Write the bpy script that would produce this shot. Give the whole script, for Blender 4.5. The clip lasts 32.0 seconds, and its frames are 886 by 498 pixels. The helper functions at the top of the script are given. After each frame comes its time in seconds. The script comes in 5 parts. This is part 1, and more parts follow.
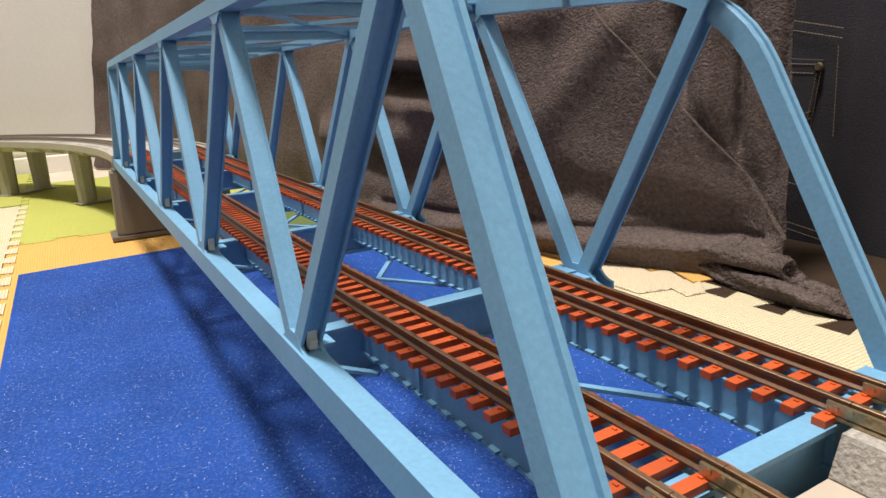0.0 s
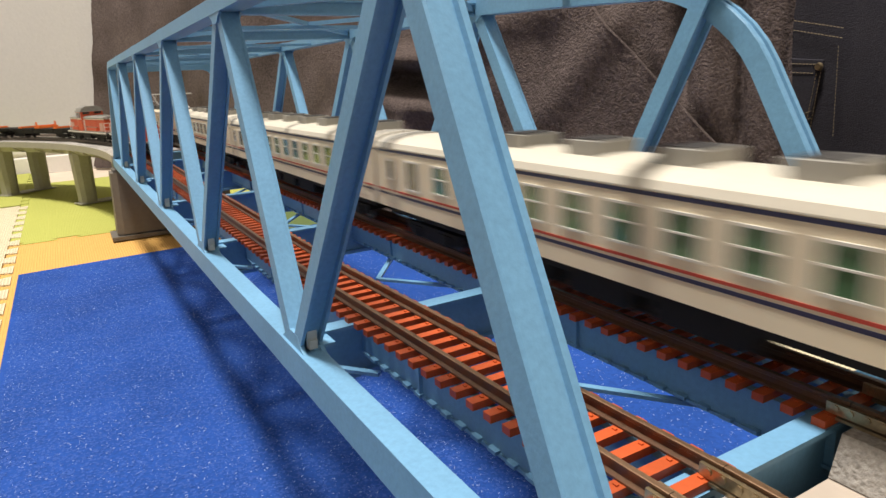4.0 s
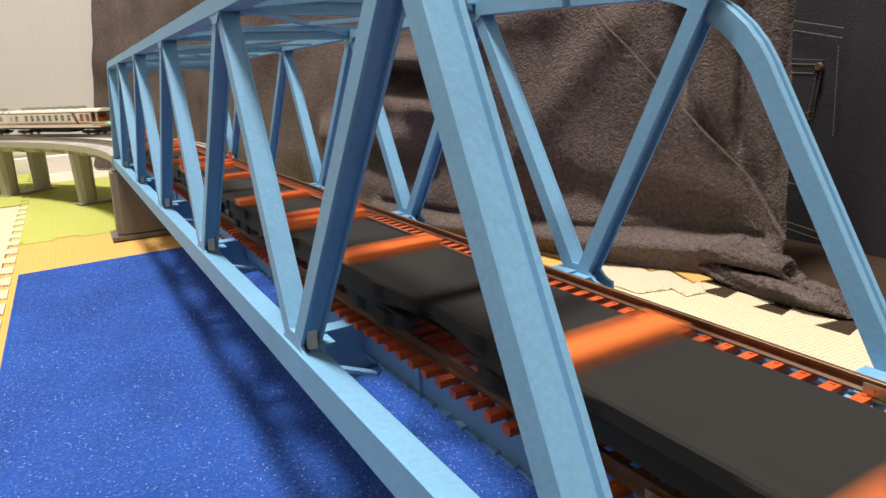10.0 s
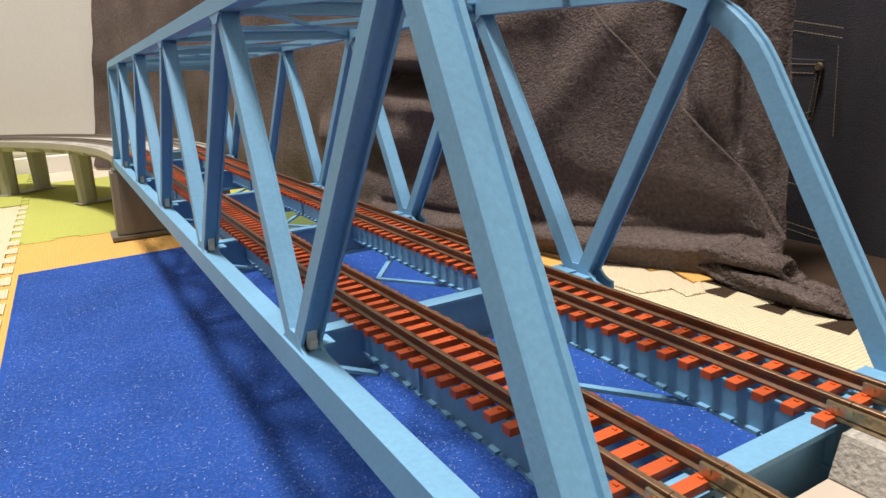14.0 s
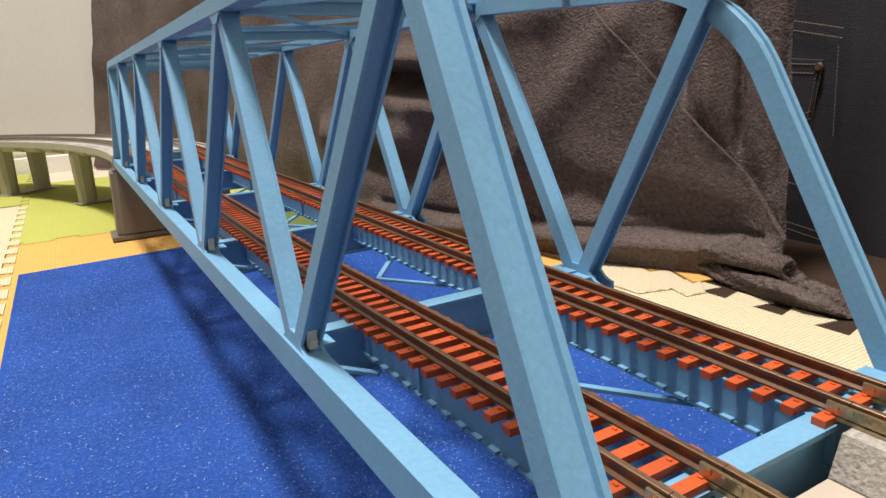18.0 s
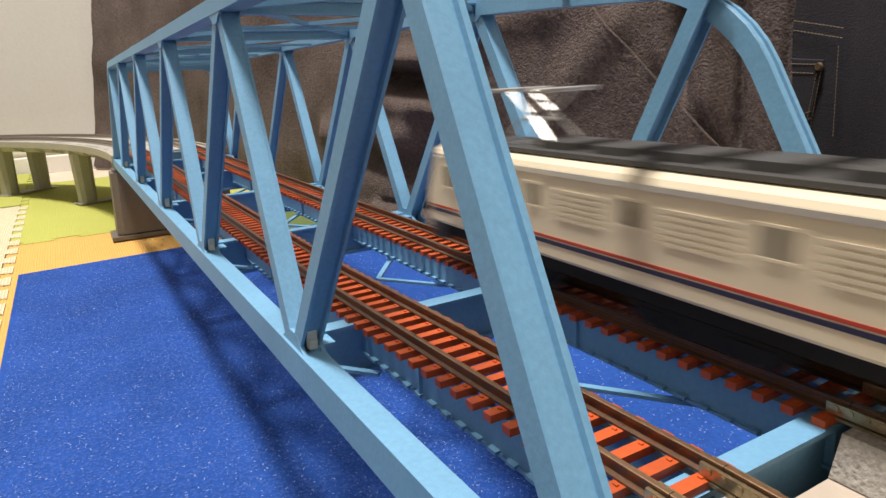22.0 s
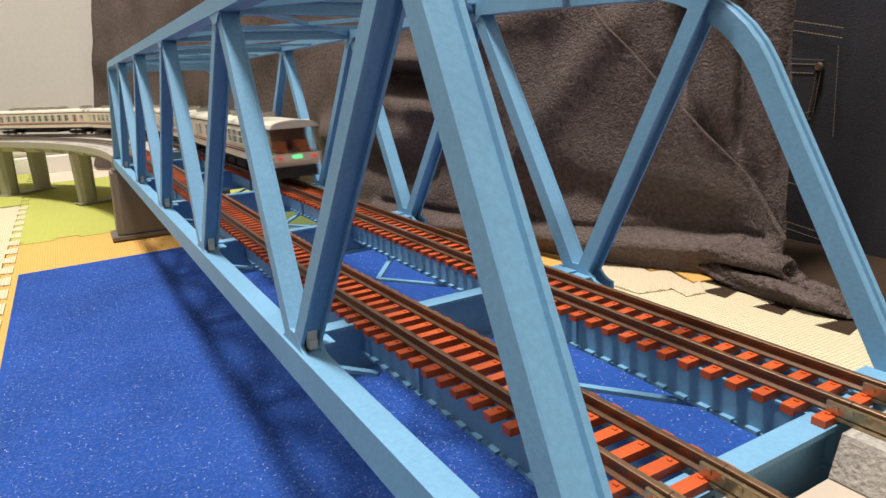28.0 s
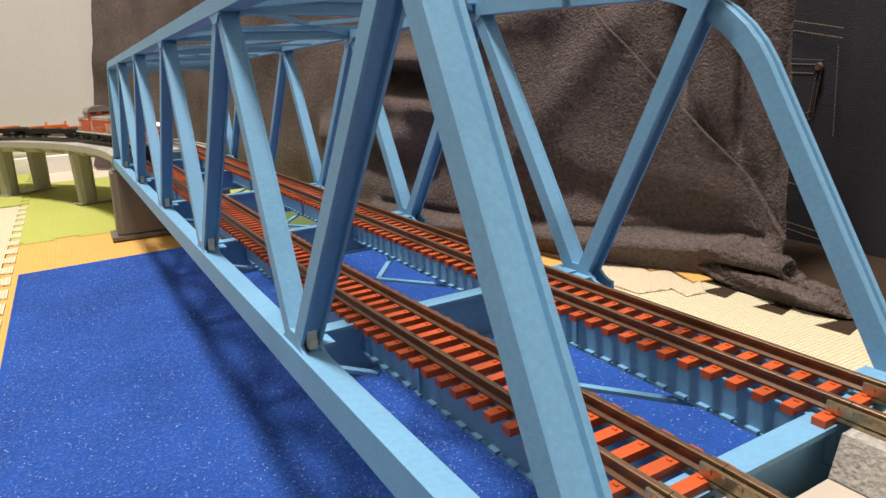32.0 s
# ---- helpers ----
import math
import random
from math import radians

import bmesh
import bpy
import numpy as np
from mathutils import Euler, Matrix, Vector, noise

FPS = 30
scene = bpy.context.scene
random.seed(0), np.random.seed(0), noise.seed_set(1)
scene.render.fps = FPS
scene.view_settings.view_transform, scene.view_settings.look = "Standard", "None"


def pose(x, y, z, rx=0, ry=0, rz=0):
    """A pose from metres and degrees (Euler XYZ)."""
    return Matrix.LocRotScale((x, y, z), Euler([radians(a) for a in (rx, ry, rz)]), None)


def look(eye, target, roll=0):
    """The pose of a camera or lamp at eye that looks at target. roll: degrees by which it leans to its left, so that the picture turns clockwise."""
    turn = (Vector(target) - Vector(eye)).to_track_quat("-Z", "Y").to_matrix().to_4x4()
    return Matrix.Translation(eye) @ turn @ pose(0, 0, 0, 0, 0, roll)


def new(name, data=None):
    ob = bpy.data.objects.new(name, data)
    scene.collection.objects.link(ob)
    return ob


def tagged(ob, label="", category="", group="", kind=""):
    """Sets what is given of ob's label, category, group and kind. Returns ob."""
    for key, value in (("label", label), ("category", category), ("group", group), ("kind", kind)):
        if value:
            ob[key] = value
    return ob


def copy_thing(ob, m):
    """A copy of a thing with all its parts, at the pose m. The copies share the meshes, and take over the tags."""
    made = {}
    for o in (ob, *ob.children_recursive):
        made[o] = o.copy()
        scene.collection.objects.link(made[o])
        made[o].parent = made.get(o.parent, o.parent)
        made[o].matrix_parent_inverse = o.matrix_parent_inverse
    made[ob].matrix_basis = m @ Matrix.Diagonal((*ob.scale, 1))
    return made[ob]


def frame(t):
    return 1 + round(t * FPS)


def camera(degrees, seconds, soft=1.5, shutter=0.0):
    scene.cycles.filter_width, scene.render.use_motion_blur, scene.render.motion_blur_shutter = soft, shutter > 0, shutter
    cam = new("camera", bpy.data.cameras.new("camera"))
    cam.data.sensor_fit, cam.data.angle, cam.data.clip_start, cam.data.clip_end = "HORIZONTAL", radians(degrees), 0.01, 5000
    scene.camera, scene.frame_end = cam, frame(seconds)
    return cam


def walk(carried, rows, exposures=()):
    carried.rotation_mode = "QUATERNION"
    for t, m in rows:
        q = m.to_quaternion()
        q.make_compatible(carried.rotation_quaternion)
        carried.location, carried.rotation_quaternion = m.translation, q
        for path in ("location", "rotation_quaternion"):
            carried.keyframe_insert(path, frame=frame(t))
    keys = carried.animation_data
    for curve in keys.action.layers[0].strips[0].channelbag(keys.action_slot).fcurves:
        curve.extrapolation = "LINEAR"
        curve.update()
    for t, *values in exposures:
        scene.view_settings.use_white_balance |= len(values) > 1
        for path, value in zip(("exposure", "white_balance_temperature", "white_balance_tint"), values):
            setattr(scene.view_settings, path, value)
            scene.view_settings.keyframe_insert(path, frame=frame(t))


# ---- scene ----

MM = 0.000934        # one plan unit in metres
ZR = 63.0            # rail tops above the floor, in plan units
cam = camera(68.5, 32.0, soft=1.5, shutter=0.75)
EYE = (-44.55 * MM, 65.48 * MM, 104.51 * MM)
AIM = (EYE[0] + 0.84112, EYE[1] - 0.47648, EYE[2] - 0.25679)
walk(cam, [(0.0, look(EYE, AIM, -2.88)), (32.0, look(EYE, AIM, -2.88))], exposures=[(0.0, -0.04), (6.4, -0.06), (8.6, 0.12), (13.0, 0.12), (14.4, -0.05), (22.0, -0.03), (32.0, -0.06)])

# ---- light: a round ceiling lamp in a white room ----
world = bpy.data.worlds.new("room_world")
scene.world = world
world.use_nodes = True
world.node_tree.nodes["Background"].inputs[0].default_value = (1.0, 0.93, 0.84, 1)
world.node_tree.nodes["Background"].inputs[1].default_value = 0.25


def area(name, where, target, size, watts, colour):
    lamp = bpy.data.lights.new(name, "AREA")
    lamp.shape, lamp.size, lamp.energy, lamp.color = "DISK", size, watts, colour
    ob = new(name, lamp)
    ob.matrix_world = look(where, target)
    return ob


area("ceiling_lamp_light", (0.16, 0.29, 2.25), (0.16, 0.29, 0.0), 0.38, 84.0, (1.0, 0.938, 0.875))


# ---- materials ----
def shader(name):
    m = bpy.data.materials.new(name)
    m.use_nodes = True
    t = m.node_tree
    return m, t, t.nodes["Principled BSDF"]


def mat(name, colour, rough=0.5, metal=0.0, vary=0.12, grain=400.0, bump=0.0, bump_scale=None, patch=30.0,
        spec=0.5, emit=0.0, coat=0.0, rnd=0.0):
    """A painted, moulded or woven surface with variation at two scales; sizes in waves per metre."""
    m, t, b = shader(name)
    n, l = t.nodes, t.links
    tc = n.new("ShaderNodeTexCoord")
    a = n.new("ShaderNodeTexNoise")
    a.inputs["Scale"].default_value, a.inputs["Detail"].default_value = grain, 4
    c = n.new("ShaderNodeTexNoise")
    c.inputs["Scale"].default_value, c.inputs["Detail"].default_value = patch, 3
    l.new(tc.outputs["Object"], a.inputs["Vector"])
    l.new(tc.outputs["Object"], c.inputs["Vector"])
    add = n.new("ShaderNodeMath")
    add.operation = "ADD"
    l.new(a.outputs["Fac"], add.inputs[0])
    l.new(c.outputs["Fac"], add.inputs[1])
    ramp = n.new("ShaderNodeMapRange")
    ramp.inputs[1].default_value, ramp.inputs[2].default_value = 0.6, 1.4
    ramp.inputs[3].default_value, ramp.inputs[4].default_value = 1 - vary, 1 + vary
    l.new(add.outputs[0], ramp.inputs[0])
    mul = n.new("ShaderNodeVectorMath")
    mul.operation = "SCALE"
    mul.inputs[0].default_value = colour
    l.new(ramp.outputs[0], mul.inputs["Scale"])
    last = mul.outputs[0]
    if rnd:
        info = n.new("ShaderNodeObjectInfo")
        rr = n.new("ShaderNodeMapRange")
        rr.inputs[3].default_value, rr.inputs[4].default_value = 1 - rnd, 1 + rnd
        l.new(info.outputs["Random"], rr.inputs[0])
        m2 = n.new("ShaderNodeVectorMath")
        m2.operation = "SCALE"
        l.new(last, m2.inputs[0])
        l.new(rr.outputs[0], m2.inputs["Scale"])
        last = m2.outputs[0]
    l.new(last, b.inputs["Base Color"])
    b.inputs["Roughness"].default_value, b.inputs["Metallic"].default_value = rough, metal
    b.inputs["Specular IOR Level"].default_value = spec
    b.inputs["Coat Weight"].default_value = coat
    if emit:
        l.new(last, b.inputs["Emission Color"])
        b.inputs["Emission Strength"].default_value = emit
    if bump:
        d = n.new("ShaderNodeTexNoise")
        d.inputs["Scale"].default_value, d.inputs["Detail"].default_value = bump_scale or grain, 5
        l.new(tc.outputs["Object"], d.inputs["Vector"])
        bp = n.new("ShaderNodeBump")
        bp.inputs["Strength"].default_value, bp.inputs["Distance"].default_value = 1.0, bump
        l.new(d.outputs["Fac"], bp.inputs["Height"])
        l.new(bp.outputs[0], b.inputs["Normal"])
    return m


def woven(name, colour, across, along_):
    """Foam with fine moulded ribs or a woven grid; ribs per metre across and along."""
    m = mat(name, colour, 0.8, vary=0.07, grain=500, patch=9, spec=0.12)
    t = m.node_tree
    n, l, b = t.nodes, t.links, t.nodes["Principled BSDF"]
    tc = n.new("ShaderNodeTexCoord")
    last = None
    for axis, count in (("Y", across), ("X", along_)):
        if not count:
            continue
        w = n.new("ShaderNodeTexWave")
        w.bands_direction, w.wave_profile = axis, "SIN"
        w.inputs["Scale"].default_value, w.inputs["Distortion"].default_value = count * 0.314, 0.3
        l.new(tc.outputs["Object"], w.inputs["Vector"])
        if last is None:
            last = w.outputs["Fac"]
        else:
            k = n.new("ShaderNodeMath")
            k.operation = "MAXIMUM"
            l.new(last, k.inputs[0])
            l.new(w.outputs["Fac"], k.inputs[1])
            last = k.outputs[0]
    # shade of the relief put into the colour: darker grooves, lighter ribs
    groove_shade = n.new("ShaderNodeMapRange")
    groove_shade.inputs[3].default_value, groove_shade.inputs[4].default_value = (0.86, 1.05) if along_ else (0.95, 1.02)
    l.new(last, groove_shade.inputs[0])
    tint = n.new("ShaderNodeVectorMath")
    tint.operation = "SCALE"
    l.new(b.inputs["Base Color"].links[0].from_socket, tint.inputs[0])
    l.new(groove_shade.outputs[0], tint.inputs["Scale"])
    l.new(tint.outputs[0], b.inputs["Base Color"])
    bp = n.new("ShaderNodeBump")
    bp.inputs["Strength"].default_value, bp.inputs["Distance"].default_value = 0.9, (0.0009 if along_ else 0.0003)
    l.new(last, bp.inputs["Height"])
    l.new(bp.outputs[0], b.inputs["Normal"])
    return m


BLUE = mat("light_blue_plastic", (0.158, 0.345, 0.53), 0.5, spec=0.3, vary=0.12, grain=1400, bump=0.00004, patch=60)
ORANGE = mat("red_orange_sleeper_plastic", (0.48, 0.080, 0.016), 0.5, vary=0.18, grain=900, patch=80, rnd=0.1)
RAIL = mat("brown_painted_rail", (0.115, 0.058, 0.030), 0.36, metal=0.35, vary=0.25, grain=1500, patch=90)
RAILTOP = mat("worn_rail_head", (0.32, 0.20, 0.12), 0.3, metal=0.8, vary=0.25, grain=1500, patch=90)
CARPET = mat("blue_carpet", (0.020, 0.070, 0.30), 0.95, vary=0.3, grain=900, bump=0.0002, bump_scale=900, patch=25, spec=0.1)
GREY = mat("grey_green_viaduct_plastic", (0.36, 0.345, 0.285), 0.6, vary=0.1)
DARKPIER = mat("dark_grey_pier_plastic", (0.135, 0.122, 0.103), 0.55, vary=0.12)
BALLAST = mat("grey_ballast", (0.38, 0.355, 0.32), 0.9, vary=0.5, grain=1600, bump=0.0004, bump_scale=1500)
WALL = mat("off_white_wallpaper", (0.56, 0.54, 0.52), 0.85, vary=0.05, grain=300, bump=0.0002, bump_scale=250, patch=3)
WALLB = mat("pale_bounce_wall", (0.54, 0.52, 0.49), 0.9, vary=0.06, grain=300, patch=3)
WHITE = mat("white_paint", (0.75, 0.72, 0.66), 0.5, vary=0.04)
FLEECE = mat("brown_grey_fleece", (0.122, 0.096, 0.088), 0.98, vary=0.55, grain=520, bump=0.0018, bump_scale=850, patch=14, spec=0.05)
DENIM = mat("dark_navy_denim", (0.048, 0.046, 0.056), 0.9, vary=0.3, grain=1200, bump=0.0004, bump_scale=1500, patch=20, spec=0.1)
MATGREEN = woven("green_foam", (0.47, 0.485, 0.12), 900, 0)
MATORANGE = woven("orange_foam", (0.70, 0.40, 0.12), 700, 0)
MATCREAM = woven("cream_foam", (0.76, 0.67, 0.46), 620, 620)
MATSAND = woven("duller_cream_foam", (0.78, 0.65, 0.46), 620, 620)
MATBROWN = woven("brown_foam", (0.06, 0.038, 0.025), 620, 620)
CREAMBODY = mat("cream_white_body", (0.74, 0.645, 0.475), 0.4, vary=0.04)
REDBODY = mat("vermilion_body", (0.56, 0.085, 0.026), 0.4, vary=0.06)
BLACKP = mat("black_plastic", (0.016, 0.015, 0.014), 0.65, vary=0.2, spec=0.2)

CARPETPILE = mat("blue_carpet_pile", (0.028, 0.086, 0.35), 0.7, vary=0.3, grain=700, patch=25, spec=0.25)
# green foam with the blanket's shadow put into its colour
MATGREENSHADE = mat("shaded_green_foam", (0.10, 0.145, 0.04), 0.8, vary=0.06)
MATWOOD = mat("pale_wood_mat", (0.68, 0.56, 0.44), 0.7, vary=0.08, grain=60)
RAILGREY = mat("grey_brown_rail", (0.24, 0.20, 0.16), 0.4, metal=0.4, vary=0.2, grain=1500)
GLINT = mat("pale_fibre_glint", (0.36, 0.44, 0.70), 0.6, vary=0.3, grain=900)
PALEGRILLE = mat("pale_pink_grille", (0.52, 0.25, 0.18), 0.5, vary=0.2, grain=900)
PALEBAR = mat("pale_louvre_bar", (0.60, 0.40, 0.32), 0.5)
CLIP = mat("pale_joint_plastic", (0.55, 0.60, 0.58), 0.4)
BRASS = mat("tarnished_brass", (0.42, 0.33, 0.20), 0.35, metal=0.85, vary=0.3, grain=1500)
TIEMAT = mat("grey_brown_tie_plastic", (0.25, 0.225, 0.19), 0.7, vary=0.15, rnd=0.1)
BEIGE = mat("beige_plastic", (0.50, 0.42, 0.34), 0.6, vary=0.04)
THREAD = mat("ochre_thread", (0.24, 0.19, 0.12), 0.9, vary=0.2)
WHITEROOF = mat("white_roof", (0.66, 0.61, 0.50), 0.4, vary=0.04)
NAVY = mat("navy_paint", (0.02, 0.022, 0.06), 0.45)
REDLINE = mat("red_paint", (0.42, 0.05, 0.03), 0.45)
CREAM2 = mat("cream_door_paint", (0.64, 0.56, 0.42), 0.45, vary=0.05)
BROWN = mat("brown_interior_panel", (0.22, 0.09, 0.045), 0.5)
WINFRAME = mat("pale_window_frame", (0.66, 0.64, 0.58), 0.4)
GLASSG = mat("green_curtained_window", (0.07, 0.15, 0.075), 0.12, vary=0.5, patch=120, coat=0.5)
GLASSB = mat("dark_window", (0.018, 0.02, 0.024), 0.1, vary=0.3, coat=0.5)
GLASSO = mat("warm_lit_window", (0.26, 0.085, 0.035), 0.15, vary=0.4, patch=90, coat=0.4)
GREYBOX = mat("warm_grey_roof_unit", (0.31, 0.295, 0.26), 0.55, vary=0.08)
DARKGREY = mat("dark_grey_plastic", (0.06, 0.058, 0.056), 0.5, vary=0.15)
STEEL = mat("dull_wheel_steel", (0.10, 0.09, 0.085), 0.4, metal=0.7)
SILVER = mat("silver_metal", (0.55, 0.53, 0.50), 0.3, metal=0.5, vary=0.06)
SEAT = mat("orange_seat", (0.60, 0.15, 0.04), 0.6)
ROOFGREY = mat("weathered_roof_grey", (0.195, 0.185, 0.16), 0.6, vary=0.3, patch=50)
DECK = mat("dark_wagon_deck", (0.013, 0.012, 0.011), 0.75, spec=0.25, vary=0.15)
ORANGEP = mat("bright_orange_plastic", (0.72, 0.17, 0.03), 0.5, vary=0.06)
SIGN = mat("lit_green_sign", (0.10, 0.75, 0.25), 0.4, vary=0.2, emit=1.6)
TAIL = mat("red_tail_lamp", (0.6, 0.06, 0.04), 0.4, emit=0.6)
LAMP = mat("glowing_head_lamp", (1.0, 0.85, 0.55), 0.4, vary=0.02, emit=2.6)
CLEAR, _t, _b = shader("clear_glazing")
_b.inputs["Base Color"].default_value = (0.9, 0.95, 0.92, 1)
_b.inputs["Transmission Weight"].default_value, _b.inputs["Roughness"].default_value, _b.inputs["IOR"].default_value = 1.0, 0.03, 1.2

# a dark tone chosen so the floor bounces little light
FLOORDIM = mat("dark_low_bounce_floor", (0.18, 0.15, 0.12), 0.6, vary=0.15, grain=60)


# ---- mesh helpers (mm in, metres out) ----
def link(name, bm, material, parent=None, label="", smooth=False):
    me = bpy.data.meshes.new(name)
    bmesh.ops.scale(bm, vec=(MM, MM, MM), verts=bm.verts)
    bm.to_mesh(me)
    bm.free()
    for m in (material if isinstance(material, (list, tuple)) else [material]):
        me.materials.append(m)
    if smooth:
        me.polygons.foreach_set("use_smooth", [True] * len(me.polygons))
    ob = new(name, me)
    if parent is not None:
        ob.parent = parent
    if label:
        ob["label"] = label
    return ob


def part(name, bm, material, parent, label="", smooth=False):
    return link(name, bm, material, parent, label, smooth)


def box(bm, x0, x1, y0, y1, z0, z1, m=None, mi=0):
    vs = [bm.verts.new(v) for v in ((x0, y0, z0), (x1, y0, z0), (x1, y1, z0), (x0, y1, z0), (x0, y0, z1), (x1, y0, z1), (x1, y1, z1), (x0, y1, z1))]
    if m is not None:
        for v in vs:
            v.co = m @ v.co
    fs = [bm.faces.new([vs[i] for i in f]) for f in ((0, 3, 2, 1), (4, 5, 6, 7), (0, 1, 5, 4), (1, 2, 6, 5), (2, 3, 7, 6), (3, 0, 4, 7))]
    for f in fs:
        f.material_index = mi
    return vs


def bevel(bm, w, seg=1):
    bmesh.ops.bevel(bm, geom=[e for e in bm.edges if e.calc_face_angle(0) > 0.5], offset=w, segments=seg, affect="EDGES", profile=0.5)


def prism(bm, pts, axis, a, b, mi=0):
    """A flat outline pushed from a to b along an axis ('x', 'y' or 'z')."""
    def at(p, v):
        return {"x": (v, p[0], p[1]), "y": (p[0], v, p[1]), "z": (p[0], p[1], v)}[axis]
    lo = [bm.verts.new(at(p, a)) for p in pts]
    hi = [bm.verts.new(at(p, b)) for p in pts]
    n = len(pts)
    fs = [bm.faces.new(lo), bm.faces.new(hi[::-1])]
    for i in range(n):
        fs.append(bm.faces.new((lo[i], hi[i], hi[(i + 1) % n], lo[(i + 1) % n])))
    for f in fs:
        f.material_index = mi
    bmesh.ops.recalc_face_normals(bm, faces=fs)
    return fs


def empty(name, x=0, y=0, z=0):
    ob = new(name)
    ob.location = (x * MM, y * MM, z * MM)
    return ob


def add_box(name, dims, material, parent=None, bev=0.0, label="", seg=1):
    bm = bmesh.new()
    box(bm, *dims)
    if bev:
        bevel(bm, bev, seg)
    return link(name, bm, material, parent, label)


# ---- plan ----
END, PAN = 65.4, 87.3
NODES = [0.0] + [END + PAN * i for i in range(5)] + [2 * END + 4 * PAN]
TOPS = [(a + b) / 2 + 2 for a, b in zip(NODES, NODES[1:])]
ZB, ZT = ZR - 7.0, ZR + 59.0       # axes of bottom and top chords
YT = 33.7                          # truss planes
END_NEAR, TOP_NEAR = {1: -15.5, -1: -2.5}, {1: 23.0, -1: 34.5}     # the open end stands askew
YC, GAUGE = 17.7, 8.3             # track centres, rail spacing


def lean(z):
    return -4.2 * (z - ZB) / (ZT - ZB)


# ---- track geometry: an oval of two tracks ----
X0, XB, RC, AX = 484.0, -303.0, 425.0, 515.0


def bend(x):
    """The inner track closes in a little at the open end of the bridge."""
    return 3.2 * min(1.0, max(0.0, (95 - x) / 100)) * min(1.0, max(0.0, (x + 290) / 120))


def oval(off):
    """Points, headings and lengths along the track that lies off units to the right of the oval's middle."""
    pts, hd = [], []

    def put(x, y, h):
        pts.append((x + off * math.sin(h), y - off * math.cos(h)))
        hd.append(h)
    for i in range(240):
        x = XB + (X0 - XB) * i / 240
        put(x, -bend(x) if off < 0 else 0.0, 0.0)
    for i in range(300):
        a = math.pi * i / 300
        put(X0 + AX * math.sin(a), RC - RC * math.cos(a), math.atan2(RC * math.sin(a), AX * math.cos(a)))
    for i in range(100):
        put(X0 + (XB - X0) * i / 100, 2 * RC, math.pi)
    for i in range(301):
        a = math.pi * i / 300
        put(XB - AX * math.sin(a), RC + RC * math.cos(a), math.pi + math.atan2(RC * math.sin(a), AX * math.cos(a)))
    p = np.array(pts)
    s = np.concatenate([[0], np.cumsum(np.hypot(np.diff(p[:, 0]), np.diff(p[:, 1])))]) + XB
    return p, np.array(hd), s


OVALS = {}


def along(s, off):
    """Place and heading at s along the oval; s is 0 at the near end of the bridge and grows towards its far end."""
    if off not in OVALS:
        OVALS[off] = oval(off)
    p, hd, ss = OVALS[off]
    s = (s - ss[0]) % (ss[-1] - ss[0]) + ss[0]
    return float(np.interp(s, ss, p[:, 0])), float(np.interp(s, ss, p[:, 1])), float(np.interp(s, ss, hd))


# ---- room ----
def slab(name, dims, material, label, category):
    bm = bmesh.new()
    box(bm, *dims)
    return tagged(link(name, bm, material), label, category, "", "structure")


def room():
    slab("floor", (-1900, 1062, -900, 2500, -30, -10.5), FLOORDIM, "plain floor under the foam mats, made dark to cut bounced light", "floor")
    slab("wall_far", (1062, 1142, -900, 2500, -30, 2600), WALL, "off-white papered wall behind the viaduct", "wall")
    # these three walls and the ceiling are unseen, added to bounce fill light
    slab("wall_side", (-1900, 1062, -980, -900, -30, 2600), WALLB, "unseen plain off-white wall added to bounce light", "wall")
    slab("wall_back", (-1980, -1900, -900, 2500, -30, 2600), WALLB, "unseen plain off-white wall added to bounce light", "wall")
    slab("wall_open", (-1900, 1062, 2500, 2580, -30, 2600), WALLB, "unseen plain off-white wall added to bounce light", "wall")
    slab("ceiling", (-1900, 1062, -900, 2500, 2600, 2680), WALLB, "unseen plain off-white ceiling added to bounce light", "ceiling")
    bm = bmesh.new()
    prism(bm, [(1061.5, -10), (1051, -10), (1051, 20), (1055, 22), (1055, 25), (1052.5, 27), (1052.5, 33), (1057, 36), (1061.5, 40)], "y", -899, 2499)
    tagged(link("baseboard", bm, WHITE), "white moulded baseboard along the wall", "baseboard", "", "structure")


# ---- foam mats ----
def edge_teeth(a, b, out, n, depth):
    """Outline points from a to b with n jigsaw keys that stand out by depth along out."""
    a, b, o = Vector(a), Vector(b), Vector(out)
    pts = [a]
    for i in range(n):
        f0, f1 = (i + 0.25) / n, (i + 0.75) / n
        w = 0.09 / n
        pts += [a.lerp(b, f0 + 0), a.lerp(b, f0 - w) + o * depth, a.lerp(b, f1 + w) + o * depth, a.lerp(b, f1)]
    return pts


def foam(x0, x1, y0, y1, material, label, teeth="", n=8, z=0.0, d=7.0):
    """One foam tile; teeth names the edges with keys that stand out: w, e, s or n."""
    out = []
    for side, a, b, o in (("s", (x0, y0), (x1, y0), (0, -1)), ("e", (x1, y0), (x1, y1), (1, 0)), ("n", (x1, y1), (x0, y1), (0, 1)), ("w", (x0, y1), (x0, y0), (-1, 0))):
        out += edge_teeth(a, b, o, n, d) if side in teeth else [Vector(a)]
    bm = bmesh.new()
    prism(bm, [(p.x, p.y) for p in out], "z", z - 10, z)
    return tagged(link("foam_mat", bm, material), label, "floor mat", "foam floor mats")


